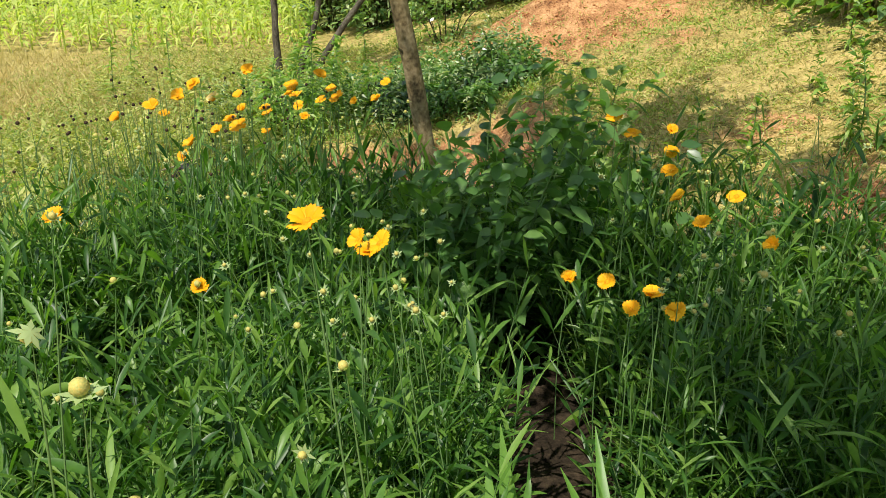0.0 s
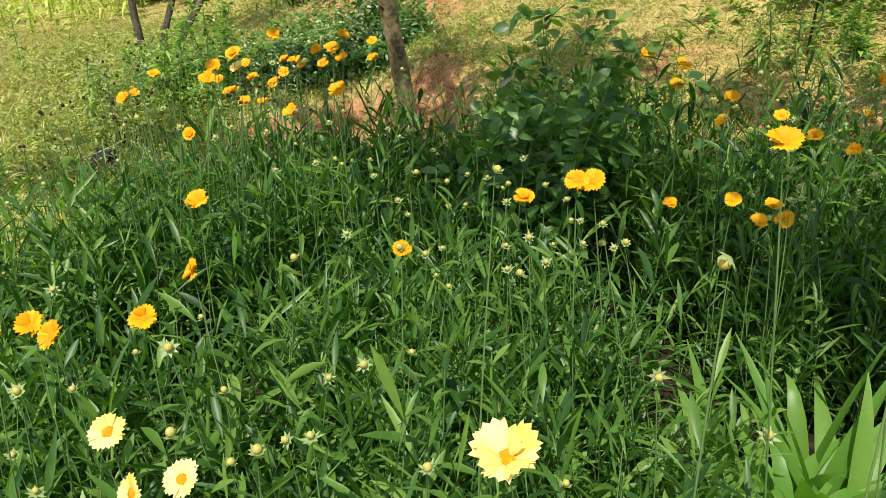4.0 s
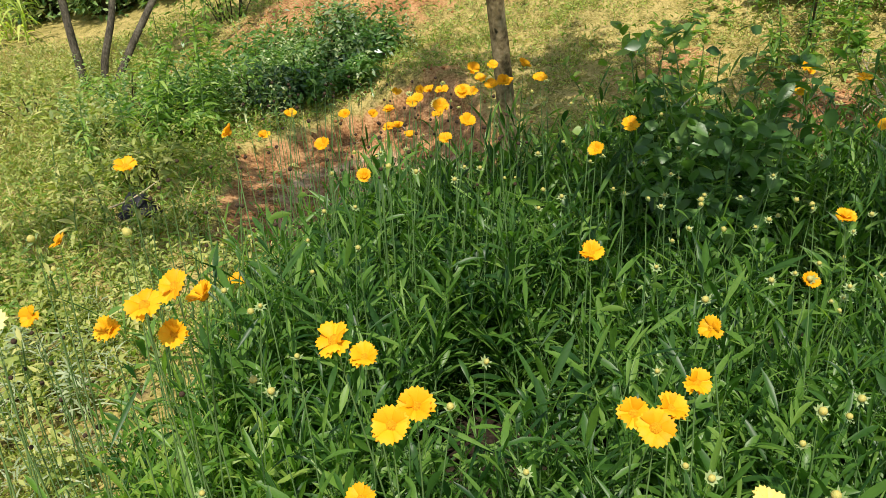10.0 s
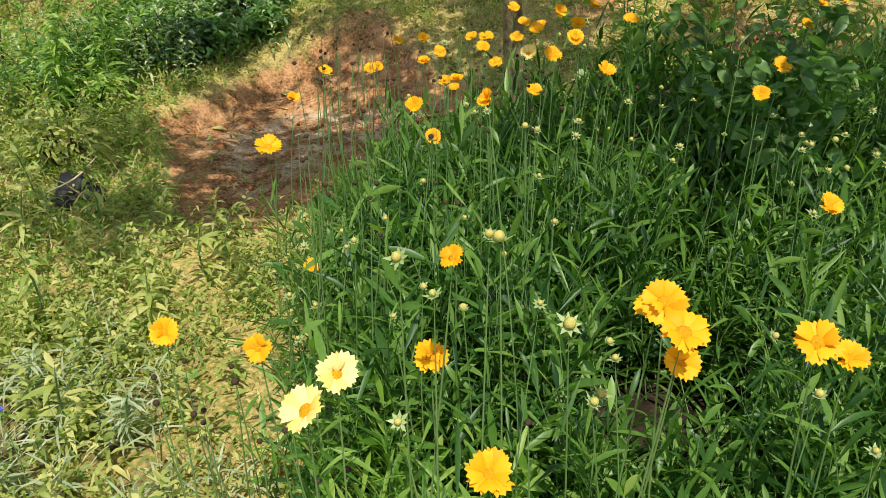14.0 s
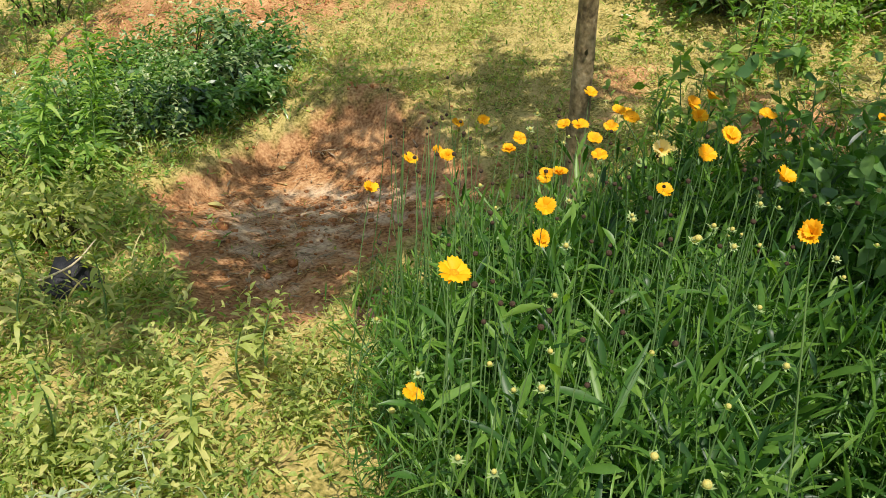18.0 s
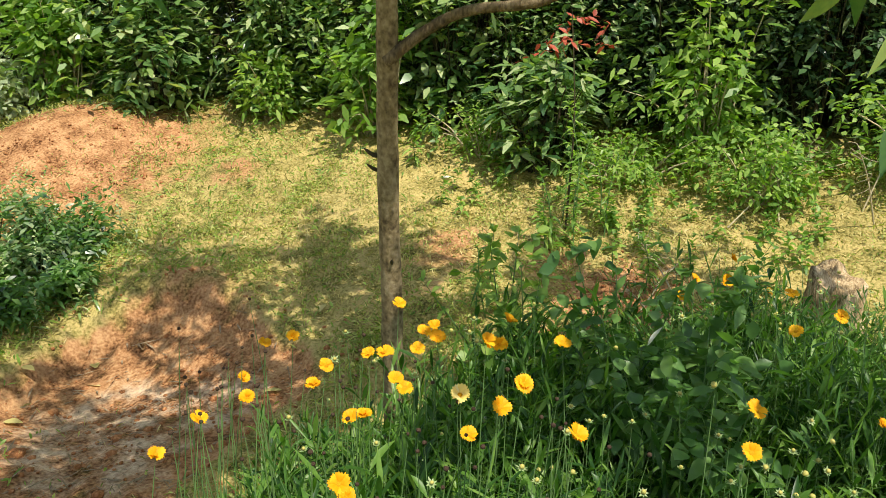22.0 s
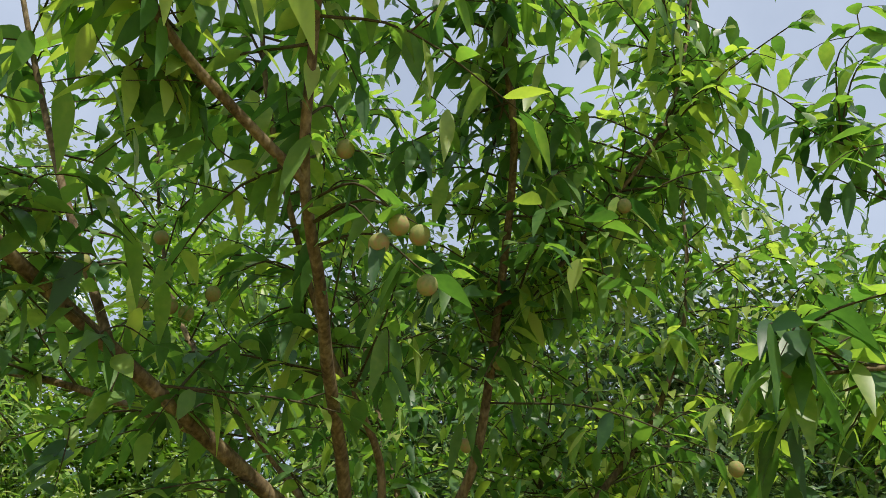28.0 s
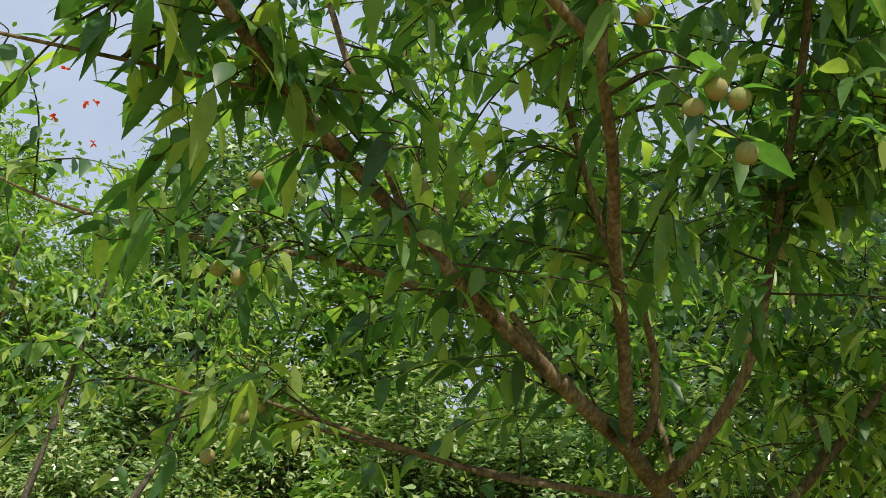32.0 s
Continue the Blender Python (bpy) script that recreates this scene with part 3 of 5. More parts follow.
def petal_mesh():
    rows, cols, v = 4, 7, []
    for i in range(rows + 1):
        t = i / rows
        w = 0.0030 + 0.0072 * math.sin(min(t * 1.2, 1.0) * math.pi / 2)
        for j in range(cols):
            u = j / (cols - 1) * 2 - 1
            r = 0.004 + 0.0225 * t
            if i == rows:
                r -= 0.0032 * (j % 2) + 0.0030 * abs(u) ** 2
            v.append((r, u * w, 0.003 * math.sin(t * 2.4) - 0.0015 * u * u + 0.0009 * (j % 2)))
    f = [(i * cols + j, i * cols + j + 1, (i + 1) * cols + j + 1, (i + 1) * cols + j) for i in range(rows) for j in range(cols - 1)]
    return np.array(v), f


def star(k, length, width, z, el, cup=0.3):
    """A ring of pointed bracts in one piece."""
    v, f = [(0, 0, z)], []
    for i in range(k):
        a, b = 2 * np.pi * i / k, 2 * np.pi * (i + 0.5) / k
        L = length * (0.68 + 0.34 * rng.uniform(0.0, 1.1))
        for r, w, up in ((0.45, 0.5, 0.45), (0.45, -0.5, 0.45), (1.0, 0.0, 1.0)):
            x, y = r * L * np.cos(el * up + 0.1), w * width
            v.append((x * np.cos(a) - y * np.sin(a), x * np.sin(a) + y * np.cos(a), z + r * L * np.sin(el) * (1 - cup * r)))
        j = 1 + 3 * i
        f.append((0, j + 1, j + 2, j))
    return np.array(v), f


PETAL = raw_mesh("petal", *petal_mesh(), M_PETAL)
PETAL_OVERLIT = raw_mesh("petal", *petal_mesh(), M_OVERLIT)
DISC = raw_mesh("flower_disc", *ball((0, 0, 0.001), 0.0088, 0.6, 6, 11), M_DISC)
CALYX = raw_mesh("calyx", *star(8, 0.013, 0.006, -0.003, 0.15), M_CSTEM)
BUD = [raw_mesh("bud", *ball((0, 0, 0.006), r, 0.95, 6, 9), M_BUD) for r in (0.0048, 0.0057, 0.0066)]
BRACTS = [raw_mesh("bract_star", *star(8, l, 0.0056, -0.001, e), M_BRACT) for l, e in ((0.0195, 0.5), (0.021, 0.35), (0.019, 0.75))]
SEED = raw_mesh("seed_head", *ball((0, 0, 0.003), 0.0055, 0.9, 5, 7), M_SEED)


def stem_line(x, y, z):
    lx, ly = rng.normal(0, 0.05), rng.normal(0, 0.05)
    g = gh(x + lx, y + ly)
    low = g + max(0.0, (z - g) * 0.15)
    return np.array([[lx, ly, low - z], [lx * 0.5 + rng.normal(0, 0.01), ly * 0.5 + rng.normal(0, 0.01), (low - z) * 0.5], [0, 0, -0.004]]), lx, ly, g


def head_turn(face, spread):
    """The turn that points a head along face, give or take."""
    d = (Vector(face) + Vector(rng.normal(0, spread, 3))).normalized()
    return d.to_track_quat("Z", "Y").to_matrix().to_4x4() @ pose(0, 0, 0, 0, 0, rng.uniform(0, 360))


def flower(x, y, z, size=1.0, pale=False, face=(-0.28, -0.42, 0.8), label="golden yellow coreopsis flower on a thin green stem"):
    line, lx, ly, g = stem_line(x, y, z)
    root = new("coreopsis_flower", raw_mesh("stem", *tube(smooth_line(line, 4), 0.0019, 0.0013, 5), M_CSTEM))
    root.matrix_world = Matrix.Translation((x, y, z))
    tagged(root, label, "flower", "coreopsis flowers of the bed")
    turn = head_turn(face, 0.2)
    head = part("flower_disc", DISC, root)
    head.matrix_local = turn @ Matrix.Scale(size, 4)
    cal = part("calyx", CALYX, head)
    k = rng.integers(8, 10)
    cup = rng.uniform(-32, -8)
    for i in range(k):
        pt = part("petal", PETAL_OVERLIT if pale else PETAL, head)
        pt.matrix_local = pose(0, 0, 0.0008 * (i % 2), 0, 0, 360 / k * i + rng.normal(0, 5)) @ pose(0, 0, 0, rng.normal(0, 7), cup + rng.normal(0, 7), 0) @ Matrix.Scale(rng.uniform(0.9, 1.08), 4)
    full = rng.random()
    if full < 0.25:
        for i, turned in enumerate(rng.normal(0, 8, 5)):
            if full > 0.07 and i != 2:
                continue
            pt = part("petal", PETAL_OVERLIT if pale else PETAL, head)
            pt.matrix_local = pose(0, 0, 0.003, 0, 0, 72 * i + turned) @ pose(0, 0, 0, 0, cup - 22, 0) @ Matrix.Scale(0.72, 4)
    return root


def bud(x, y, z, kind=0):
    line, lx, ly, g = stem_line(x, y, z)
    root = new("seed_head_stalk" if kind == 2 else "coreopsis_bud", raw_mesh("stem", *tube(smooth_line(line, 4), 0.0018, 0.0012, 5), M_CSTEM))
    root.matrix_world = Matrix.Translation((x, y, z))
    turn = head_turn((-0.1, -0.2, 0.9), 0.35) @ Matrix.Scale(rng.uniform(0.85, 1.2), 4)
    if kind == 2:
        tagged(root, "dry dark coreopsis seed head on a thin stem", "seed head", "seed heads of the bed")
        part("seed_head", SEED, root).matrix_local = turn
        return root
    tagged(root, "round coreopsis bud with pointed pale green bracts", "flower bud", "buds of the bed")
    part("bud", BUD[rng.integers(0, 3)], root).matrix_local = turn
    part("bract_star", BRACTS[rng.integers(0, 3)], root).matrix_local = turn
    return root


FRONT = [(-0.04, 1.29, 1.11), (0.5, 2.08, 0.63), (0.45, 2.12, 0.68), (0.55, 2.1, 0.66), (0.62, 2.14, 0.6), (0.834, 2.195, 0.75), (0.644, 2.112, 0.824), (1.13, 2.19, 0.78), (-0.59, 2.45, 0.90), (-0.8, 1.79, 0.80), (-0.88, 1.73, 0.75), (-1.07, 1.60, 0.815), (-1.02, 1.63, 0.81), (-0.09, 2.12, 0.74), (-0.07, 1.86, 0.87), (-0.03, 1.87, 0.86), (-0.41, 1.93, 0.73), (-0.81, 2.14, 0.8), (-1.13, 1.63, 0.64), (0.39, 2.32, 0.6), (-1.02, 1.71, 0.75)]
PALE = [(-0.5, 0.9, 1.04), (-0.92, 1.52, 0.68), (-0.86, 1.35, 0.7), (-0.8, 1.36, 0.7), (-1.98, 2.09, 0.95), (-1.9, 2.17, 0.91), (-0.73, 3.08, 0.89)]
MIDDLE = [(-1.464, 1.72, 0.75), (-1.367, 1.745, 0.856), (-1.42, 1.70, 0.873), (-1.416, 1.805, 0.916), (-1.45, 1.83, 0.94), (-1.68, 1.86, 1.04), (-1.637, 1.916, 1.03), (-1.60, 1.95, 0.99), (-1.65, 1.88, 0.98), (-1.89, 1.907, 0.947), (-1.74, 2.2, 0.84), (-1.65, 2.83, 0.93), (-2.0, 2.49, 0.84), (-1.39, 3.22, 0.39), (-1.88, 2.45, 0.78)]
BEHIND = [(-1.15, 3.7, 0.7), (-1.06, 3.64, 0.78), (-0.63, 4.01, 0.63), (-0.24, 3.53, 0.81), (-0.71, 3.3, 0.86), (-0.573, 3.512, 0.83), (-0.54, 3.48, 0.83), (-0.67, 3.49, 0.68), (-1.09, 3.13, 0.81), (-0.925, 3.27, 0.64), (-0.22, 3.70, 0.842), (-0.61, 3.09, 0.987), (-0.386, 3.165, 0.96), (-0.62, 3.34, 0.79), (-0.73, 2.91, 0.97), (-0.79, 2.93, 0.93), (-0.44, 2.97, 0.96), (-0.47, 2.48, 0.94), (-0.72, 3.06, 0.79), (-0.83, 3.74, 0.72), (-0.58, 3.68, 0.75), (-0.70, 3.61, 0.75), (-0.40, 3.45, 0.86), (-0.44, 3.44, 0.82)]
EDGE = [(-0.37, 3.42, 0.84), (-0.78, 3.39, 0.75), (-0.76, 3.36, 0.76), (-0.50, 4.05, 0.70), (-0.40, 4.02, 0.70), (0.57, 2.876, 0.895), (0.585, 2.661, 0.893), (0.81, 3.115, 0.723), (0.66, 2.514, 0.829), (0.733, 2.66, 0.711), (0.855, 2.547, 0.752), (0.791, 3.061, 0.813), (1.75, 3.2, 0.66), (1.5, 2.95, 0.60), (1.85, 2.5, 0.62), (-0.80, 2.74, 0.93), (-0.47, 3.14, 0.92)]
for x, y, z in FRONT + MIDDLE + BEHIND + EDGE:
    flower(x, y, z, rng.uniform(0.88, 1.12))
for x, y, z, size in ((-1.774, 2.104, 1.052, 0.66), (-1.462, 2.406, 1.091, 0.72)):
    flower(x, y, z, size, face=(-0.5, -0.1, 0.8), label="half-open golden coreopsis flower on a thin stem")
for x, y, z in PALE:
    flower(x, y, z, rng.uniform(0.95, 1.15), True, label="pale yellow coreopsis flower with strong sunlight put into its petals")


def plant_buds():
    for x, y, z in ((-0.141, 0.96, 1.093), (-0.239, 1.068, 1.085), (0.023, 1.14, 1.014), (-0.068, 0.866, 1.067), (-0.376, 1.37, 1.08), (-1.68, 2.13, 1.03), (-1.9, 2.04, 0.926), (-1.69, 2.0, 0.98), (-1.81, 2.16, 1.04), (-1.68, 2.15, 1.03), (-1.79, 2.12, 1.0), (-0.54, 2.55, 1.0)):
        bud(x, y, z)
    k = 0
    while k < 195:
        x, y = rng.uniform(-2.05, 2.0), rng.uniform(1.0, 3.8)
        if inside(PATCH, np.array(x), np.array(y)) and not in_gap(x, y):
            k += 1
            bud(x, y, gh(x, y) + float(bed_height(np.float64(x), np.float64(y))) + rng.uniform(0.0, 0.24), 0)
    k = 0
    while k < 90:
        x, y = rng.uniform(-0.7, 1.4), rng.uniform(1.9, 3.1)
        if inside(PATCH, np.array(x), np.array(y)) and not in_gap(x, y):
            k += 1
            bud(x, y, gh(x, y) + float(bed_height(np.float64(x), np.float64(y))) + rng.uniform(0.02, 0.2), 0)
    k = 0
    while k < 100:
        x, y = rng.uniform(-1.9, -0.5), rng.uniform(2.6, 4.1)
        if inside(PATCH, np.array(x), np.array(y)):
            k += 1
            bud(x, y, gh(x, y) + 0.72 + rng.uniform(0.0, 0.2), 2)


plant_buds()
for _ in range(16):
    bud(rng.normal(-1.9, 0.12), rng.uniform(2.0, 2.9), rng.uniform(0.5, 0.8), 2)

# ---- trees ----


def twig_leaves(lines, every, length, width, droop, spread=0.7, rows=5, hang=0.55):
    """Leaves along twigs, alternating, hanging from them."""
    ps, ds = [], []
    for line in lines:
        seg = np.linalg.norm(np.diff(line, axis=0), axis=1)
        at = np.concatenate([[0], np.cumsum(seg)])
        k = max(2, int(at[-1] / every))
        for s in np.linspace(0.12, 1, k) * at[-1]:
            i = min(np.searchsorted(at, s, side="right") - 1, len(seg) - 1)
            u = (s - at[i]) / max(seg[i], 1e-6)
            t = unit(line[i + 1] - line[i])
            ps.append(line[i] + (line[i + 1] - line[i]) * u)
            ds.append(0.4 * t * [1, 1, 0.6] + spread * unit(rng.normal(0, 1, 3) * [1, 1, 0.6]) + [0, 0, 0.1 - hang * rng.random()])
    k = len(ps)
    return leaves(ps, ds, rng.uniform(0.6, 1.15, k) * length, rng.uniform(0.8, 1.2, k) * width, rows, rng.uniform(0.1, 0.9, k) * droop, 0.18, 0.85)


# where the camera stands under the tree; twigs are kept away from it
CAMERA_CLEARING = np.array([-2.25, 2.08, 2.05])


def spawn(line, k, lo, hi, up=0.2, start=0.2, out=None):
    """Twigs off a limb; none come within a metre of the camera's stand."""
    res = []
    for _ in range(k):
        i = rng.integers(int(start * (len(line) - 1)), len(line))
        d = rng.normal(0, 1, 3) * [1, 1, 0.55] + np.array([0, 0, up])
        d = unit(d + (0 if out is None else np.asarray(out)))
        n = rng.uniform(lo, hi)
        p0 = line[i]
        p1 = p0 + d * n * 0.5 + rng.normal(0, 0.02, 3) + [0, 0, 0.03 * n]
        p2 = p0 + d * n + np.array([0, 0, -0.14 * n]) + rng.normal(0, 0.03, 3)
        q = smooth_line([p0, p1, p2], 4)
        if np.linalg.norm(q - CAMERA_CLEARING, axis=1).min() > 1.02:
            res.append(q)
    return res


def fruit_on(tree, x, y, z, r=0.0175):
    f = part("fruit", FRUIT, tree)
    f.matrix_world = Matrix.Translation((x, y, z)) @ pose(0, 0, 0, rng.uniform(-30, 30), rng.uniform(-30, 30), rng.uniform(0, 360)) @ Matrix.Scale(r / 0.02, 4)


FRUIT = raw_mesh("fruit", *ball((0, 0, 0), 0.02, 1.05, 9, 14, 0.08), M_FRUIT)

BOUGHS = {}
BOUGHS["low"] = ([(-0.29, 3.69, 1.63), (-0.24, 3.58, 1.72), (-0.20, 3.45, 1.78), (-0.08, 3.24, 1.82), (0.0, 3.1, 1.99), (0.08, 2.9, 2.17), (0.2, 2.68, 2.36), (0.28, 2.5, 2.55)], 0.019, 0.008)
BOUGHS["back"] = ([(-0.29, 3.68, 1.9), (-0.25, 3.62, 2.04), (-0.16, 3.58, 2.12), (-0.02, 3.52, 2.29), (0.11, 3.45, 2.49), (0.26, 3.3, 2.8), (0.34, 3.2, 3.2), (0.36, 3.2, 3.7), (0.34, 3.25, 4.2)], 0.020, 0.005)
BOUGHS["main"] = ([(-0.30, 3.68, 1.86), (-0.44, 3.66, 2.02), (-0.57, 3.65, 2.1), (-0.72, 3.6, 2.15), (-0.9, 3.53, 2.2), (-1.1, 3.48, 2.25), (-1.39, 3.48, 2.38), (-1.64, 3.45, 2.48), (-1.94, 3.39, 2.59), (-2.11, 3.33, 2.66), (-2.3, 3.27, 2.75)], 0.030, 0.008)
BOUGHS["stem_one"] = ([(-0.93, 3.51, 2.2), (-1.0, 3.43, 2.22), (-1.14, 3.34, 2.38), (-1.3, 3.24, 2.52), (-1.43, 3.14, 2.62), (-1.56, 3.07, 2.76), (-1.64, 3.0, 2.92), (-1.72, 2.92, 3.15), (-1.76, 2.86, 3.5), (-1.78, 2.88, 4.0), (-1.76, 2.95, 4.5)], 0.017, 0.004)
BOUGHS["stem_one_side"] = ([(-1.56, 3.07, 2.76), (-1.69, 3.08, 2.81), (-1.84, 3.08, 2.87), (-1.98, 3.06, 2.95), (-2.15, 3.04, 3.1), (-2.3, 3.05, 3.4)], 0.011, 0.004)
BOUGHS["stem_two"] = ([(-0.86, 3.54, 2.19), (-0.88, 3.46, 2.25), (-0.92, 3.44, 2.41), (-1.03, 3.43, 2.53), (-1.16, 3.42, 2.64), (-1.4, 3.4, 3.0), (-1.5, 3.42, 3.3), (-1.55, 3.5, 3.8), (-1.5, 3.6, 4.3)], 0.012, 0.004)
BOUGHS["upright"] = ([(-0.66, 3.62, 2.12), (-0.70, 3.5, 2.18), (-0.69, 3.4, 2.32), (-0.7, 3.32, 2.48), (-0.78, 3.22, 2.8), (-0.96, 3.06, 3.15), (-1.12, 2.99, 3.37), (-1.25, 2.92, 3.7), (-1.3, 2.95, 4.1), (-1.28, 3.0, 4.6)], 0.017, 0.004)
BOUGHS["upright_side"] = ([(-0.8, 3.2, 2.82), (-0.71, 3.13, 2.9), (-0.62, 2.99, 3.13), (-0.54, 2.85, 3.4), (-0.45, 2.8, 3.8), (-0.4, 2.8, 4.2)], 0.009, 0.003)
BOUGHS["left_low"] = ([(-0.57, 3.65, 2.09), (-0.73, 3.67, 2.08), (-0.88, 3.68, 2.08), (-1.1, 3.72, 2.07), (-1.4, 3.8, 2.1), (-1.7, 3.95, 2.15)], 0.011, 0.004)
BOUGHS["rear_one"] = ([(-0.3, 3.68, 1.9), (-0.22, 4.0, 2.4), (-0.2, 4.3, 3.0), (-0.25, 4.5, 3.7), (-0.3, 4.6, 4.4)], 0.014, 0.004)
BOUGHS["rear_two"] = ([(-0.9, 3.53, 2.2), (-0.95, 3.9, 2.5), (-1.05, 4.3, 2.9), (-1.1, 4.6, 3.5), (-1.15, 4.7, 4.1)], 0.012, 0.004)
BOUGHS["rear_three"] = ([(-1.39, 3.48, 2.38), (-1.55, 3.9, 2.5), (-1.8, 4.3, 2.55), (-2.1, 4.6, 2.6), (-2.4, 4.8, 2.7)], 0.010, 0.003)
BOUGHS["rear_four"] = ([(-0.02, 3.52, 2.29), (0.2, 3.75, 2.7), (0.35, 3.9, 3.3), (0.4, 3.95, 4.0)], 0.012, 0.004)
BOUGHS["rear_five"] = ([(-0.16, 3.58, 2.12), (0.3, 3.9, 2.3), (0.8, 4.1, 2.6), (1.1, 4.1, 3.0)], 0.010, 0.003)
BOUGHS["rear_six"] = ([(-0.73, 3.67, 2.08), (-1.0, 4.1, 2.1), (-1.4, 4.5, 2.15), (-1.8, 4.8, 2.2)], 0.009, 0.003)
BOUGHS["over"] = ([(-1.64, 3.45, 2.48), (-1.78, 3.65, 2.9), (-1.95, 3.8, 3.4), (-2.1, 3.9, 3.9)], 0.010, 0.003)
BOUGHS["over_two"] = ([(-2.11, 3.33, 2.66), (-2.35, 3.6, 3.0), (-2.6, 3.75, 3.4), (-2.75, 3.8, 3.7)], 0.008, 0.003)
BOUGHS["twig_left"] = ([(-1.93, 3.36, 2.59), (-2.15, 3.5, 2.6), (-2.45, 3.62, 2.58), (-2.7, 3.7, 2.55)], 0.005, 0.002)
BOUGHS["main_tip"] = ([(-1.94, 3.39, 2.59), (-2.11, 3.33, 2.66), (-2.3, 3.27, 2.75), (-2.42, 3.2, 2.9)], 0.008, 0.003)
# twigs of each limb: number, shortest, longest, the way they lean
TWIGS = {
    "main_tip": (11, 0.1, 0.3, (-0.1, 0.0, 0.1), 0.1),
    "low": (10, 0.15, 0.4, (0.4, 0.3, 0.0), 0.35), "back": (66, 0.25, 0.6, (0.5, 0.3, 0.1), 0.4), "main": (16, 0.15, 0.4, (0.2, 0.9, 0.25), 0.35),
    "stem_one": (36, 0.2, 0.5, (0.2, 0.5, 0.3), 0.5), "stem_one_side": (18, 0.15, 0.4, (0.0, 0.5, 0.3), 0.3), "stem_two": (46, 0.25, 0.55, (0.2, 0.6, 0.3), 0.4),
    "upright": (72, 0.2, 0.55, (0.3, 0.4, 0.3), 0.4), "upright_side": (74, 0.25, 0.55, (0.3, 0.3, 0.3), 0.1), "left_low": (6, 0.15, 0.4, (-0.1, 0.7, 0.0), 0.4),
    "rear_one": (84, 0.3, 0.65, (0.1, 0.3, 0.1), 0.2), "rear_two": (40, 0.3, 0.6, (0.0, 0.4, 0.1), 0.25), "rear_three": (18, 0.25, 0.5, (-0.1, 0.3, 0.1), 0.2),
    "rear_four": (80, 0.3, 0.65, (0.3, 0.2, 0.1), 0.2), "rear_five": (22, 0.3, 0.6, (0.3, 0.2, 0.2), 0.2), "rear_six": (10, 0.2, 0.45, (-0.1, 0.4, 0.1), 0.3), "over": (8, 0.2, 0.5, (0.0, 0.3, 0.1), 0.15), "over_two": (8, 0.2, 0.5, (0.0, 0.3, 0.1), 0.1), "twig_left": (18, 0.12, 0.3, (0.0, 0.2, 0.0), 0.1)}
YOUNG = ("over_bed", "arch", "back", "rear_one", "rear_two", "rear_four", "rear_five", "upright_side", "top", "side", "crown")



def grow_peach(trunk_pts, r0, boughs, twigs, fruits, label, stubs=(), leaf=0.082, wide=0.033):
    """A peach tree from the lines of its trunk and limbs."""
    tree = new("peach_tree", raw_mesh("trunk", *tube(smooth_line(trunk_pts, 6), r0, r0 * 0.7, 14, 0.035, 0.8), M_BARK))
    tagged(tree, label, "tree")
    for c, d in stubs:
        c, d = np.array(c), np.array(d)
        part("pruned_stub", raw_mesh("pruned_stub", *tube(smooth_line([c, c + 0.02 * d, c + 0.05 * d + [0, 0, 0.02]], 3), 0.011, 0.004, 6, 0.1), M_TWIG), tree, "dark pruned branch stub")
    for name, (pts, ra, rb) in boughs.items():
        line = smooth_line(pts, 5)
        part("limb", raw_mesh("limb", *tube(line, ra, rb, 9, 0.03), M_LIMB_SHADED), tree)
        k, lo, hi, away, first = twigs[name]
        tw = spawn(line, k, lo, hi, 0.15, first, away)
        side = []
        for t in tw:
            side += spawn(t, 2, 0.08, 0.22, 0.15)
        part("twig_spray", raw_mesh("twig_spray", *join([tube(t, 0.0035, 0.0014, 5) for t in tw] + [tube(t, 0.002, 0.001, 4) for t in side]), M_TWIG), tree, kind="stuff")
        part("foliage", raw_mesh("foliage", *twig_leaves(tw + side, 0.034, leaf, wide, 1.0, 0.8, 5 if name not in YOUNG else 4, 0.6), M_PEACH_LEAF), tree, kind="stuff")
    lines = np.concatenate([smooth_line(b[0], 5) for b in boughs.values()])
    hung = []
    for p in fruits:
        fruit_on(tree, *p)
        far = np.linalg.norm(lines - p, axis=1) + 0.5 * (lines[:, 2] < p[2])
        a, p = lines[far.argmin()], np.array(p) + [0, 0, 0.017]
        hung.append(smooth_line([a, 0.5 * (a + p) + [0, 0, 0.05], p], 4))
    if hung:
        part("twig_spray", raw_mesh("twig_spray", *join([tube(t, 0.0032, 0.0016, 5) for t in hung]), M_TWIG), tree, kind="stuff")
        part("foliage", raw_mesh("foliage", *twig_leaves([t for t in hung if np.linalg.norm(t - CAMERA_CLEARING, axis=1).min() > 0.8], 0.05, leaf, wide, 1.0, 0.8, 5, 0.6), M_PEACH_LEAF), tree, kind="stuff")
    return tree


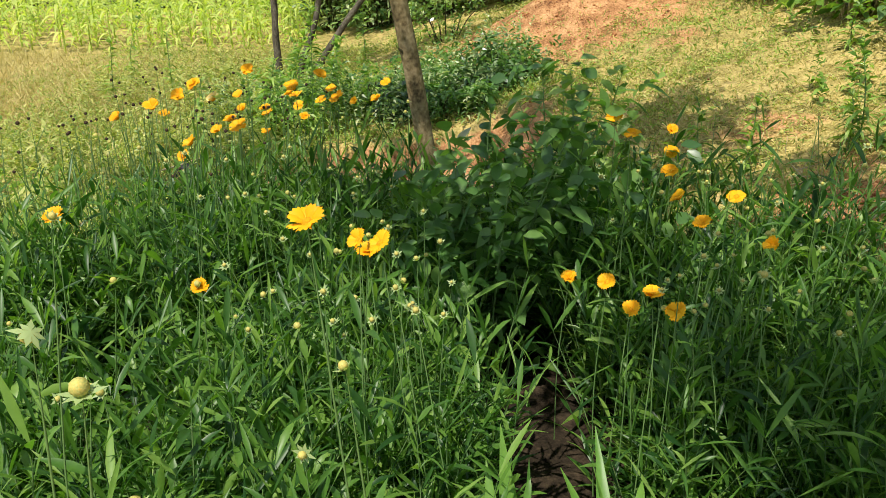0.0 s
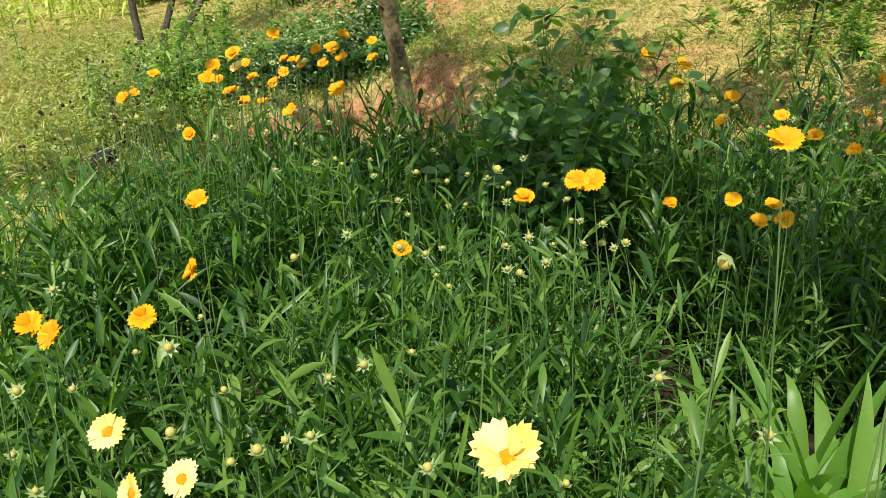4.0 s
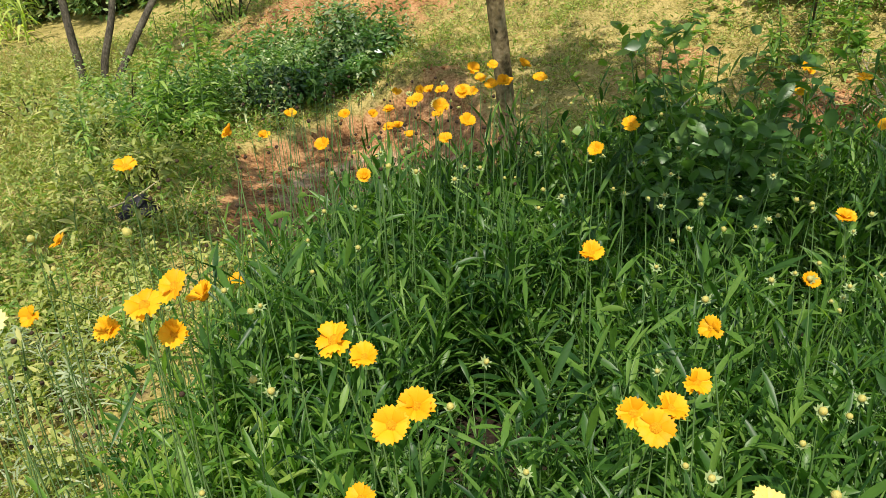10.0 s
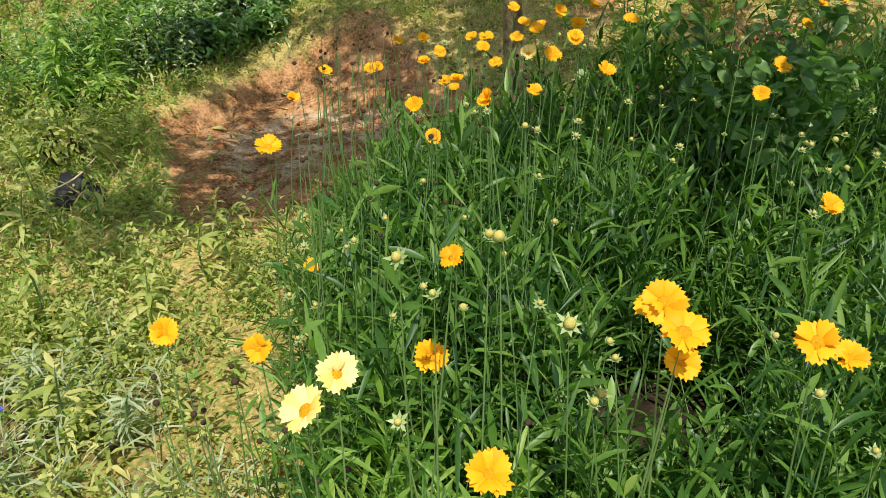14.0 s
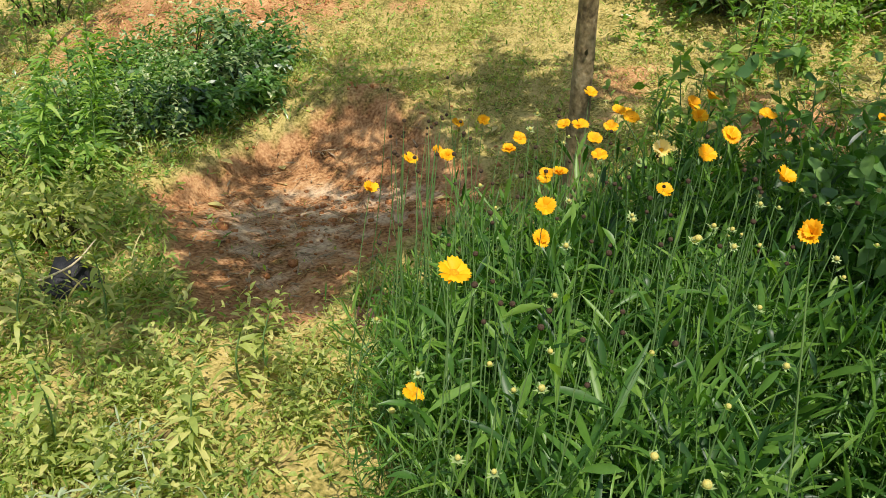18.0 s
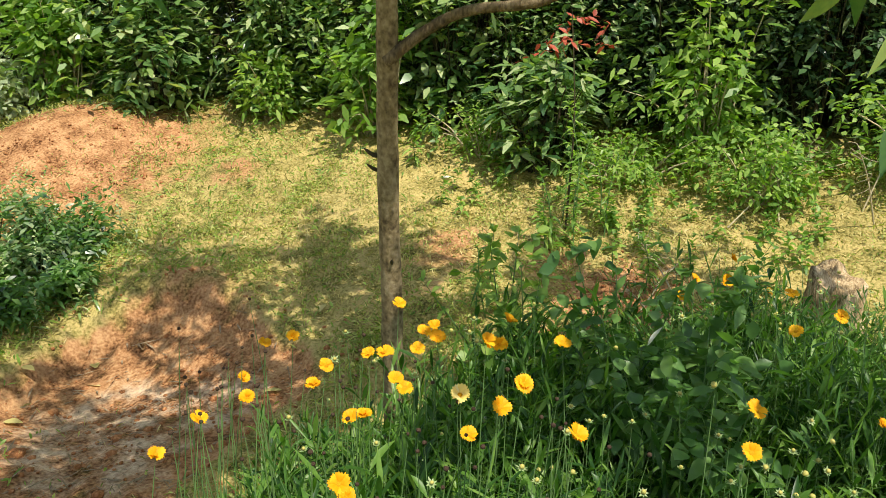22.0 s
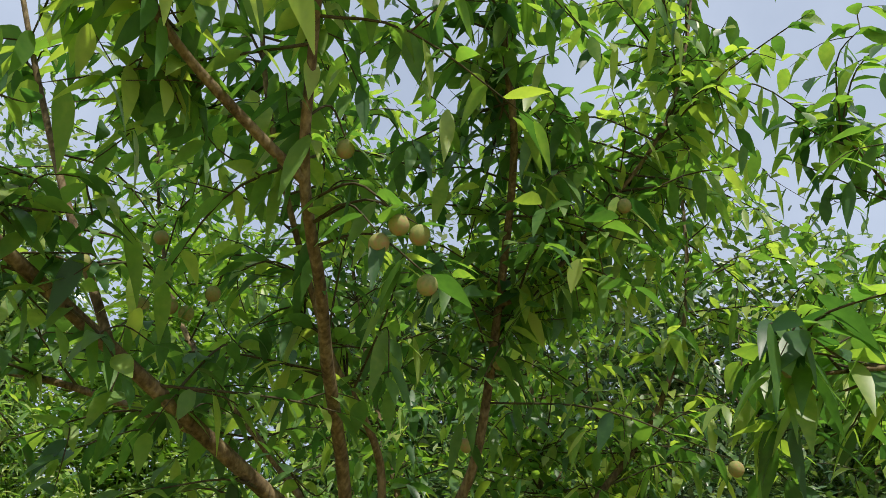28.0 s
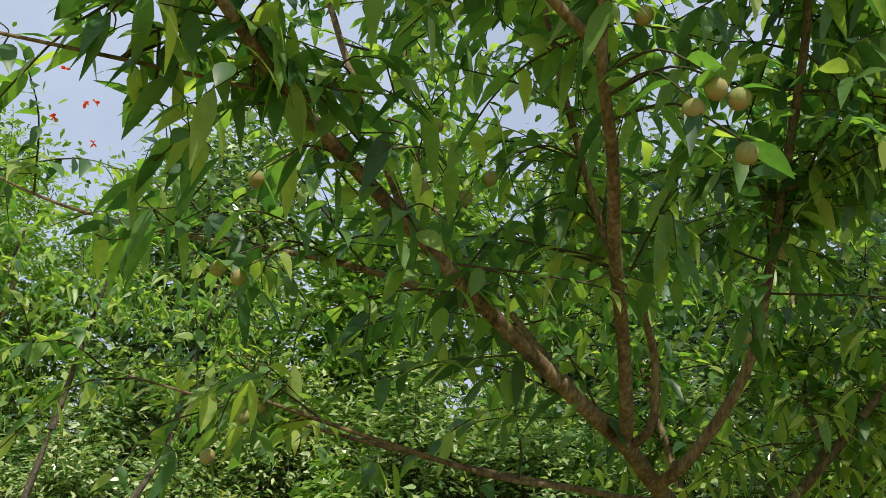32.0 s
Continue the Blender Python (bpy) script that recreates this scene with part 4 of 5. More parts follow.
FRUITS = [(-1.52, 2.9, 2.61), (-1.51, 2.87, 2.64), (-1.48, 2.85, 2.63), (-1.44, 2.86, 2.56), (-0.81, 2.84, 3.0), (-0.76, 3.22, 2.68), (-0.76, 3.31, 2.48), (-0.52, 2.73, 2.44), (-1.87, 3.7, 2.55), (-1.72, 3.49, 2.63), (-1.52, 3.62, 2.64), (-1.47, 3.59, 2.65), (-1.44, 3.57, 2.64), (-1.41, 3.53, 2.69), (-1.52, 3.02, 2.83), (-1.5, 3.65, 2.82), (-1.67, 3.96, 2.1), (-1.64, 3.95, 2.13), (-1.72, 3.99, 2.0), (-1.51, 4.0, 2.13), (-1.87, 3.79, 2.37), (-1.83, 3.77, 2.36), (-1.985, 2.55, 2.63), (-2.03, 2.62, 2.66)]
grow_peach([(0.03, 3.93, -0.03), (-0.03, 3.88, 0.3), (-0.10, 3.83, 0.75), (-0.19, 3.77, 1.25), (-0.27, 3.70, 1.65), (-0.30, 3.68, 1.92)], 0.044, BOUGHS, TWIGS, FRUITS, "young peach tree with grey-brown bark and green fruit", (((-0.21, 3.79, 1.33), (-0.8, 0.6, 0.1)), ((-0.19, 3.8, 1.28), (-0.8, 0.5, 0.0)), ((-0.14, 3.80, 0.95), (-0.7, -0.7, 0.1))))
NEAR_BOUGHS = {}
NEAR_BOUGHS["low"] = ([(0.82, -0.1, 1.5), (0.62, 0.6, 2.0), (0.30, 1.2, 2.24), (-0.02, 1.65, 2.22), (-0.25, 1.95, 2.16), (-0.30, 2.2, 2.15), (-0.32, 2.45, 2.10), (-0.34, 2.6, 2.04)], 0.014, 0.003)
NEAR_BOUGHS["lower"] = ([(0.62, 0.6, 2.0), (0.30, 1.25, 2.0), (0.02, 1.7, 1.92), (-0.25, 2.0, 1.86), (-0.40, 2.15, 1.86), (-0.44, 2.35, 1.88)], 0.008, 0.002)
NEAR_BOUGHS["high"] = ([(0.82, -0.1, 1.6), (0.5, 0.7, 2.5), (0.1, 1.4, 2.78), (-0.25, 1.9, 2.7), (-0.55, 2.15, 2.6), (-0.80, 2.32, 2.54), (-0.97, 2.44, 2.49)], 0.016, 0.003)
NEAR_BOUGHS["top"] = ([(0.82, -0.1, 1.7), (0.6, 0.6, 2.6), (0.2, 1.3, 3.1), (-0.2, 1.9, 3.2), (-0.4, 2.3, 3.1)], 0.016, 0.003)
NEAR_BOUGHS["crown"] = ([(0.82, -0.1, 1.7), (1.1, 0.8, 2.4), (1.2, 1.6, 2.7), (1.1, 2.2, 2.9), (1.0, 2.7, 3.1), (0.95, 2.9, 3.5)], 0.016, 0.003)
NEAR_BOUGHS["spray"] = ([(1.2, 1.6, 2.7), (1.4, 2.0, 2.7), (1.55, 2.4, 2.8), (1.6, 2.7, 3.1)], 0.009, 0.003)
# unseen bough, added so that its shade falls on the bed's right front
NEAR_BOUGHS["side"] = ([(0.82, -0.1, 1.7), (0.78, 0.2, 2.3), (0.6, 0.55, 2.65), (0.4, 0.85, 2.85), (0.3, 1.0, 3.1)], 0.016, 0.004)
NEAR_BOUGHS["over_bed"] = ([(1.1, 2.2, 2.9), (0.8, 2.3, 3.02), (0.45, 2.3, 3.15), (0.1, 2.4, 3.3), (-0.1, 2.5, 3.5)], 0.009, 0.003)
NEAR_BOUGHS["arch"] = ([(1.1, 0.8, 2.4), (1.0, 1.4, 2.9), (0.75, 1.9, 3.2), (0.5, 2.1, 3.35), (0.3, 2.15, 3.5)], 0.011, 0.003)
NEAR_TWIGS = {"side": (40, 0.25, 0.5, (0.1, 0.0, 0.15), 0.4), "over_bed": (34, 0.2, 0.42, (0.2, 0.1, 0.1), 0.1), "arch": (30, 0.2, 0.42, (0.3, 0.1, 0.1), 0.35), "low": (20, 0.12, 0.32, (0.2, 0.1, -0.05), 0.4), "lower": (11, 0.12, 0.28, (0.1, 0.1, -0.05), 0.5), "high": (26, 0.15, 0.35, (0.3, 0.2, 0.0), 0.35), "top": (12, 0.25, 0.5, (0.3, 0.2, 0.2), 0.45), "crown": (44, 0.2, 0.5, (0.1, 0.2, 0.25), 0.45), "spray": (34, 0.2, 0.45, (0.1, 0.1, 0.3), 0.2)}
grow_peach([(0.85, -0.2, -0.03), (0.86, -0.18, 0.5), (0.84, -0.14, 1.1), (0.82, -0.1, 1.7)], 0.045, NEAR_BOUGHS, NEAR_TWIGS, [(-0.97, 2.47, 2.5), (-0.97, 2.45, 2.46)], "peach tree whose leafy branches reach over the flower bed", leaf=0.094, wide=0.038)


def small_tree(x, y, height, spread, mat, label, name="tree", leafed=1.0, stems=1, leaf=0.10, wide=0.026, low=0.35, lean=(0, 0), trunk_r=0.05):
    """A tree with limbs, twigs and leaves of its own."""
    g = gh(x, y)
    top = np.array([x + lean[0], y + lean[1], g + height * 0.55])
    tr = smooth_line([(x, y, g - 0.05), (x + 0.4 * lean[0], y + 0.4 * lean[1], g + 0.25 * height), top], 5)
    tree = new(name, raw_mesh("trunk", *tube(tr, trunk_r, trunk_r * 0.6, 9, 0.04), M_BARK))
    tagged(tree, label, "tree")
    limbs = []
    for i in range(9):
        a = i * 2.4 + rng.uniform(-0.4, 0.4)
        s = tr[int(len(tr) * rng.uniform(low, 1.0)) - 1]
        e = s + np.array([np.cos(a) * spread * rng.uniform(0.5, 1), np.sin(a) * spread * rng.uniform(0.5, 1), height * rng.uniform(0.15, 0.45)])
        limbs.append(smooth_line([s, s + (e - s) * 0.5 + [0, 0, -0.05 * height], e], 5))
    for q in limbs:
        part("limb", raw_mesh("limb", *tube(q, trunk_r * 0.4, 0.006, 6), M_BARK), tree)
    tw = []
    for q in limbs:
        tw += spawn(q, int(16 * leafed), 0.3, 0.8 * spread, 0.35)
    tw2 = []
    for q in tw:
        tw2 += spawn(q, 2, 0.15, 0.4, 0.2)
    part("twig_spray", raw_mesh("twig_spray", *join([tube(q, 0.005, 0.002, 4) for q in tw]), M_TWIG), tree, kind="stuff")
    part("foliage", raw_mesh("foliage", *twig_leaves(tw + tw2, 0.05, leaf, wide, 0.7, 0.8, 3), mat), tree, kind="stuff")
    return tree


for x, y, h, w in ((4.4, 9.2, 4.4, 1.5), (1.4, 11.8, 4.4, 1.5)):
    small_tree(x, y, h, w, M_PEACH_LEAF, "peach tree with a thin pale trunk among the bushes", "peach_tree", 1.5, leaf=0.12, wide=0.038)
for x, y, h, w in ((4.6, 5.9, 4.2, 1.3), (5.9, 4.2, 4.6, 1.3)):
    small_tree(x, y, h, w, M_DARK, "tree with dark shade-toned leaves and a thin pale trunk among the bushes", "leafy_tree", 1.8, leaf=0.12, wide=0.042)


def three_stem_tree():
    tree = new("small_tree", raw_mesh("stem", *tube(smooth_line([(-1.70, 8.05, -0.05), (-1.74, 8.06, 0.4), (-1.77, 8.15, 1.0), (-1.9, 8.2, 2.0)], 5), 0.037, 0.026, 9, 0.04), M_DARKBARK))
    tagged(tree, "young tree with three dark stems from one foot", "tree")
    for pts in ([(-1.58, 8.14, -0.05), (-1.53, 8.18, 0.25), (-1.36, 8.25, 0.8), (-1.25, 8.3, 2.0)], [(-1.50, 8.12, -0.05), (-1.42, 8.17, 0.15), (-1.12, 8.24, 0.6), (-0.85, 8.3, 1.0), (-0.4, 8.4, 2.0)]):
        part("stem", raw_mesh("stem", *tube(smooth_line(pts, 5), 0.035, 0.024, 9, 0.04), M_DARKBARK), tree)
    tw = []
    for b in ((-1.9, 8.2, 2.0), (-1.25, 8.3, 2.0), (-0.4, 8.4, 2.0)):
        l = smooth_line([b, np.array(b) + [0.05, 0.1, 0.6], np.array(b) + [0.1, 0.1, 1.4]], 5)
        part("limb", raw_mesh("limb", *tube(l, 0.026, 0.008, 7), M_DARKBARK), tree)
        tw += spawn(l, 30, 0.3, 0.9, 0.3)
    part("foliage", raw_mesh("foliage", *twig_leaves(tw, 0.03, 0.12, 0.038, 0.7, 0.8, 3), M_PEACH_LEAF), tree, kind="stuff")


three_stem_tree()


# ---- bushes ----


def bush(x, y, rx, ry, h, k, mat, label, leaf=0.06, wide=0.03, name="bush", base=0.0, category="bush", ragged=0.35, n=34, bark=None):
    """A bush of many stems and separate leaves, with a ragged outline and gaps."""
    g = gh(x, y) + base
    st, pts = [], []
    for _ in range(n):
        d = sphere_dirs(1)[0]
        r = rng.uniform(0.35, 1.0) * (1 + ragged * rng.normal(0, 0.5))
        e = np.array([x + d[0] * rx * r, y + d[1] * ry * r, g + h * (0.48 + 0.5 * d[2] * r)])
        e[2] = max(e[2], g + 0.1 * h)
        s = np.array([x + 0.3 * rx * d[0], y + 0.3 * ry * d[1], g - 0.03])
        st.append(tube(smooth_line([s, s + (e - s) * 0.5 + [0, 0, 0.12 * h], e], 3), 0.009, 0.003, 5))
        c = rng.normal(0, 1, (k // n, 3)) * np.array([rx, ry, 0.6 * h]) * (0.24 if n < 39 else 0.16 if n < 50 else 0.105) + e
        low = rng.random(len(c)) < 0.16
        c[:, 2] = np.where((c[:, 2] < g) | low, g + 0.3 * h * rng.random(len(c)), c[:, 2])
        pts.append(c)
    pts = np.concatenate(pts)
    out = unit((pts - [x, y, g + 0.4 * h]) / [rx, ry, h])
    d = (out * 0.6 + sphere_dirs(len(pts)) * 0.8) * [1, 1, 0.6 if n < 100 else 0.4] + [0, 0, 0.05]
    ob = new(name)
    tagged(ob, label, category)
    part("stem_tuft", raw_mesh("stem_tuft", *join(st), bark or M_TWIG), ob, kind="stuff")
    part("foliage", raw_mesh("foliage", *blades(pts, d, rng.uniform(0.6, 1.25, len(pts)) * leaf, rng.uniform(0.7, 1.2, len(pts)) * wide, 2, 0.3, 1.5 if n < 100 else 2.6), mat), ob, kind="stuff")
    return ob


DARK = "dense dark green bush along the back of the slope"
def plant_bushes(rows):
    for x, y, rx, ry, h, k, m, label, leaf in rows:
        bush(x, y, rx, ry, h, int(0.9 * k) if m in (M_HEDGE, M_DARK) else k, m, label, leaf * (1.15 if m in (M_HEDGE, M_DARK) else 1.0), leaf * 0.50, bark=M_STRAW if m is M_LIGHT else None, n=130 if m in (M_HEDGE, M_DARK) else 40, ragged=0.5)


plant_bushes([
    (1.9, 10.7, 1.1, 0.8, 2.2, 9000, M_HEDGE, DARK, 0.10),
    (2.6, 9.2, 1.0, 0.9, 2.4, 11000, M_HEDGE, DARK, 0.10),
    (3.2, 8.0, 1.0, 0.9, 2.3, 12000, M_HEDGE, DARK, 0.09),
    (3.75, 6.8, 0.9, 0.9, 2.4, 12000, M_HEDGE, DARK, 0.09),
    (3.75, 5.7, 0.85, 0.9, 2.3, 12000, M_HEDGE, DARK, 0.08),
    (4.25, 4.6, 0.9, 0.9, 2.4, 12000, M_DARK, DARK, 0.09),
    (4.45, 3.5, 0.9, 0.8, 2.2, 10000, M_DARK, DARK, 0.09),
    (4.7, 2.3, 0.9, 0.9, 1.0, 4000, M_HEDGE, DARK, 0.09),
    (5.6, 8.0, 1.6, 1.6, 3.2, 9000, M_DARK, DARK, 0.12),
    (6.0, 5.6, 1.5, 1.5, 3.2, 9000, M_DARK, DARK, 0.12),
    (0.4, 12.4, 1.2, 0.9, 2.2, 8000, M_HEDGE, "dense dark green bush at the field's edge", 0.10),
    (-0.9, 13.0, 1.2, 0.9, 2.0, 7000, M_HEDGE, "dense dark green bush at the field's edge", 0.10),
    (-1.25, 11.9, 0.7, 0.6, 1.7, 5500, M_HEDGE, "dense dark green bush at the field's edge", 0.09),
    (-0.35, 11.4, 0.7, 0.6, 1.6, 5500, M_HEDGE, "dense dark green bush at the field's edge", 0.09),
    (-2.0, 12.8, 0.7, 0.6, 1.5, 4500, M_HEDGE, "dense dark green bush at the field's edge", 0.09),
    (0.65, 10.9, 0.7, 0.6, 1.5, 5000, M_HEDGE, "dense dark green bush at the field's edge", 0.09),
])
plant_bushes([
    (3.9, 2.5, 0.6, 0.55, 0.85, 3400, M_LIGHT, "light green leafy bush with pale twigs", 0.06),
    (3.3, 3.5, 0.5, 0.45, 0.45, 1800, M_LIGHT, "light green leafy bush on the slope", 0.06),
    (3.1, 4.4, 0.45, 0.45, 0.35, 1500, M_LIGHT, "low light green bush on the slope", 0.05),
    (3.0, 5.5, 0.4, 0.5, 0.4, 1500, M_LIGHT, "low light green bush on the slope", 0.05),
    (2.75, 7.6, 0.45, 0.35, 0.6, 1500, M_LIGHT, "feathery light green bush before the dark hedge", 0.08),
    (3.3, 7.7, 0.4, 0.4, 1.5, 2200, M_LIGHT, "feathery light green bush before the dark hedge", 0.10),
    (2.9, 6.5, 0.45, 0.5, 1.1, 1500, M_LIGHT, "light green broad-leaved bush before the dark hedge", 0.11),
    (3.0, 5.0, 0.4, 0.4, 0.9, 1200, M_HEDGE, "green broad-leaved bush before the dark hedge", 0.12),
    (3.6, 4.0, 0.45, 0.45, 1.3, 1500, M_LIGHT, "light green broad-leaved bush before the dark hedge", 0.10),
    (2.15, 8.5, 0.5, 0.4, 1.2, 1600, M_HEDGE, "green broad-leaved bush before the dark hedge", 0.13),
    (1.75, 9.4, 0.5, 0.4, 1.3, 1600, M_LIGHT, "light green broad-leaved bush before the dark hedge", 0.12),
    (3.35, 6.1, 0.5, 0.5, 1.7, 1600, M_HEDGE, "green broad-leaved bush before the dark hedge", 0.14),
    (1.55, 9.7, 0.6, 0.4, 0.55, 1500, M_SILVER, "pale-leaved weeds on top of the earth heap", 0.10),
])
for x, y, rx, ry, h, k, m, label in (
    (-1.2, 14.2, 1.8, 1.6, 6.0, 12000, M_LIGHT, "leafy tree behind the field"),
    (1.2, 13.6, 2.0, 1.6, 6.8, 17000, M_HEDGE, "tall leafy tree behind the hedge"),
    (3.4, 11.6, 1.9, 1.6, 6.2, 17000, M_LIGHT, "tall leafy tree behind the hedge"),
    (5.4, 10.2, 1.9, 1.7, 6.8, 17000, M_DARK, "tall leafy tree behind the hedge"),
    (6.6, 8.2, 1.9, 1.7, 6.8, 17000, M_DARK, "tall leafy tree behind the hedge"),
    (7.4, 6.2, 1.7, 1.6, 6.4, 17000, M_DARK, "tall leafy tree behind the hedge"),
    (7.9, 4.3, 1.4, 1.3, 5.6, 12000, M_HEDGE, "tall leafy tree behind the hedge"),
    (7.6, 5.2, 1.3, 1.1, 4.8, 9000, M_DARK, "tall leafy tree behind the hedge"),
    (-3.0, 16.5, 2.0, 1.6, 6.2, 10000, M_LIGHT, "leafy tree behind the field"),
    (-6.5, 18.0, 2.6, 1.8, 4.5, 8000, M_HEDGE, "leafy tree behind the field"),
    (-10.5, 18.0, 2.6, 1.8, 4.5, 8000, M_HEDGE, "leafy tree behind the field"),
):
    bush(x, y, rx, ry, h, k, m, label, 0.17, 0.075, "leafy_tree", 0.0, "tree", 0.45, 46)

for x, y, h, w in ((8.2, 2.5, 6.4, 1.7), (8.6, 0.9, 5.6, 1.5), (6.9, 3.6, 5.6, 1.4)):
    small_tree(x, y, h, w, M_LIGHT, "light green tree beside the concrete road", "leafy_tree", 3.0, leaf=0.15, wide=0.055, low=0.75, trunk_r=0.07)

# dark-leaved shrub in the bed


def shrub(x, y, k, h, spread, mat, label):
    """Thin upright stems with broad leaves all along."""
    g = gh(x, y)
    ob = tagged(new("shrub"), label, "shrub")
    lines = []
    for i in range(k):
        a, n = 2.4 * i, h * rng.uniform(0.5, 1.0)
        b = np.array([x + rng.normal(0, 0.05), y + rng.normal(0, 0.05), g - 0.02])
        t = b + np.array([np.cos(a) * spread * rng.uniform(0.3, 1), np.sin(a) * spread * rng.uniform(0.3, 1), n])
        l = smooth_line([b, b + (t - b) * 0.5 + [0, 0, 0.08 * n], t], 5)
        part("stem", raw_mesh("stem", *tube(l, 0.005, 0.002, 5), M_CSTEM), ob)
        lines += [l[4:]] + spawn(l, 5, 0.08, 0.22, 0.3, 0.3)
    part("foliage", raw_mesh("foliage", *twig_leaves(lines, 0.030, 0.078, 0.044, 0.4, 0.9, 4, 0.1), mat), ob, kind="stuff")


shrub(0.20, 2.86, 17, 0.98, 0.34, M_SHRUB, "open dark green broad-leaved shrub standing in the flower bed")
shrub(0.42, 3.15, 7, 1.08, 0.32, M_SHRUB, "tall open green broad-leaved shrub at the back of the bed")
shrub(0.62, 3.75, 6, 0.95, 0.25, M_LIGHT, "light green leafy shrub behind the flower bed")

# ---- field behind ----


def field_plants():
    base, me = [], []
    for v in range(4):
        k = 16
        z = np.linspace(0.05, 0.55, k)
        a = np.arange(k) * 2.4
        d = np.stack([np.cos(a), np.sin(a), np.full(k, 0.8)], 1)
        me.append((raw_mesh("leaves", *leaves(np.stack([0 * z, 0 * z, z], 1), d, rng.uniform(0.25, 0.4, k), 0.035, 4, 0.9, 0.3), M_CORN), raw_mesh("stalk", *tube(smooth_line([(0, 0, 0), (0.01, 0, 0.3), (0, 0.01, 0.62)], 3), 0.012, 0.005, 5), M_CORN)))
    i = 0
    for row in range(9):
        for col in range(24):
            x, y = -9.5 + col * 0.33 + rng.normal(0, 0.07), 10.6 + row * 0.55 + rng.normal(0, 0.08)
            if x > -2.2 - 0.0 * row:
                continue
            lv, st = me[i % 4]
            i += 1
            pl = new("field_plant", lv)
            pl.matrix_world = pose(x, y, gh(x, y), 0, 0, rng.uniform(0, 360)) @ Matrix.Scale(rng.uniform(0.85, 1.25), 4)
            tagged(pl, "yellow-green broad-bladed crop plant in the field", "crop plant", "crop plants of the field")
            part("stalk", st, pl)


field_plants()

# ---- stump, road, cut bank ----


def stump():
    """A weathered stump: flared foot, ribbed sides, a broken sloping top."""
    rows, cols = 9, 22
    v, f = [], []
    for i in range(rows):
        t = i / (rows - 1)
        for j in range(cols):
            a = 2 * np.pi * j / cols
            rib = 0.018 * np.sin(5 * a + 2 * t) + 0.012 * np.sin(9 * a + 1.0) + rng.normal(0, 0.004)
            r = 0.115 + 0.09 * (1 - t) ** 2.2 + rib
            top = 0.40 + 0.05 * np.sin(a + 0.7) + 0.025 * np.sin(4 * a)
            v.append((2.0 + 0.03 * t + r * np.cos(a), 2.75 + 0.02 * t + r * np.sin(a), 0.18 + top * t))
    f = [(i * cols + j, i * cols + (j + 1) % cols, (i + 1) * cols + (j + 1) % cols, (i + 1) * cols + j) for i in range(rows - 1) for j in range(cols)]
    k = len(v)
    e = (rows - 1) * cols
    for j in range(cols):
        x, y, z = v[e + j]
        v.append((2.03 + 0.45 * (x - 2.03), 2.77 + 0.45 * (y - 2.77), z - 0.03 + rng.normal(0, 0.012)))
    v.append((2.03, 2.77, 0.53))
    f += [(e + j, e + (j + 1) % cols, k + (j + 1) % cols, k + j) for j in range(cols)]
    f += [(k + 2 * j, k + (2 * j + 1) % cols, k + (2 * j + 2) % cols, k + cols) for j in range(cols // 2)]
    ob = new("tree_stump", raw_mesh("tree_stump", np.array(v), f, M_STUMP))
    tagged(ob, "weathered tan tree stump at the bed's edge", "stump")


stump()
road_y = np.linspace(-30, 30, 40)
rv = np.array([(x, y, gh(x, y) + 0.03) for y in road_y for x in (9.0, 10.4, 11.8)])
rf = [(i * 3 + j, i * 3 + j + 1, i * 3 + j + 4, i * 3 + j + 3) for i in range(39) for j in range(2)]
tagged(new("road", raw_mesh("road", rv, rf, M_ROAD)), "pale concrete road beyond the bushes", "road", kind="structure")
bx, bz = np.meshgrid(np.linspace(-30, 5.5, 90), np.linspace(0, 1, 12))
bank_v = np.stack([12.0 + 1.6 * bz + 0.25 * wave(bx, bz * 3, 1.7, 0.3), bx, 0.95 + 1.75 * bz + 0.25 * bz * (1 - bz) * wave(bx, 3 * bz, 1.3, 2.0)], -1).reshape(-1, 3)
q0 = (np.arange(11)[:, None] * 90 + np.arange(89)).ravel()
tagged(new("cut_bank", raw_mesh("cut_bank", bank_v, np.stack([q0, q0 + 1, q0 + 91, q0 + 90], -1), M_CUT)), "bare orange cut earth bank beside the road", "earth bank", kind="structure")
tx_, ty_ = np.meshgrid(np.linspace(13.5, 40, 20), np.linspace(-30, 5.5, 30))
tz_ = 2.62 + 0.06 * (tx_ - 13.5) + 0.12 * wave(tx_, ty_, 0.7, 1.0)
q1 = (np.arange(29)[:, None] * 20 + np.arange(19)).ravel()
tagged(new("bank_top", raw_mesh("bank_top", np.stack([tx_, ty_, tz_], -1).reshape(-1, 3), np.stack([q1, q1 + 1, q1 + 21, q1 + 20], -1), M_GROUND)), "dry turf on top of the earth bank", "ground", kind="structure")
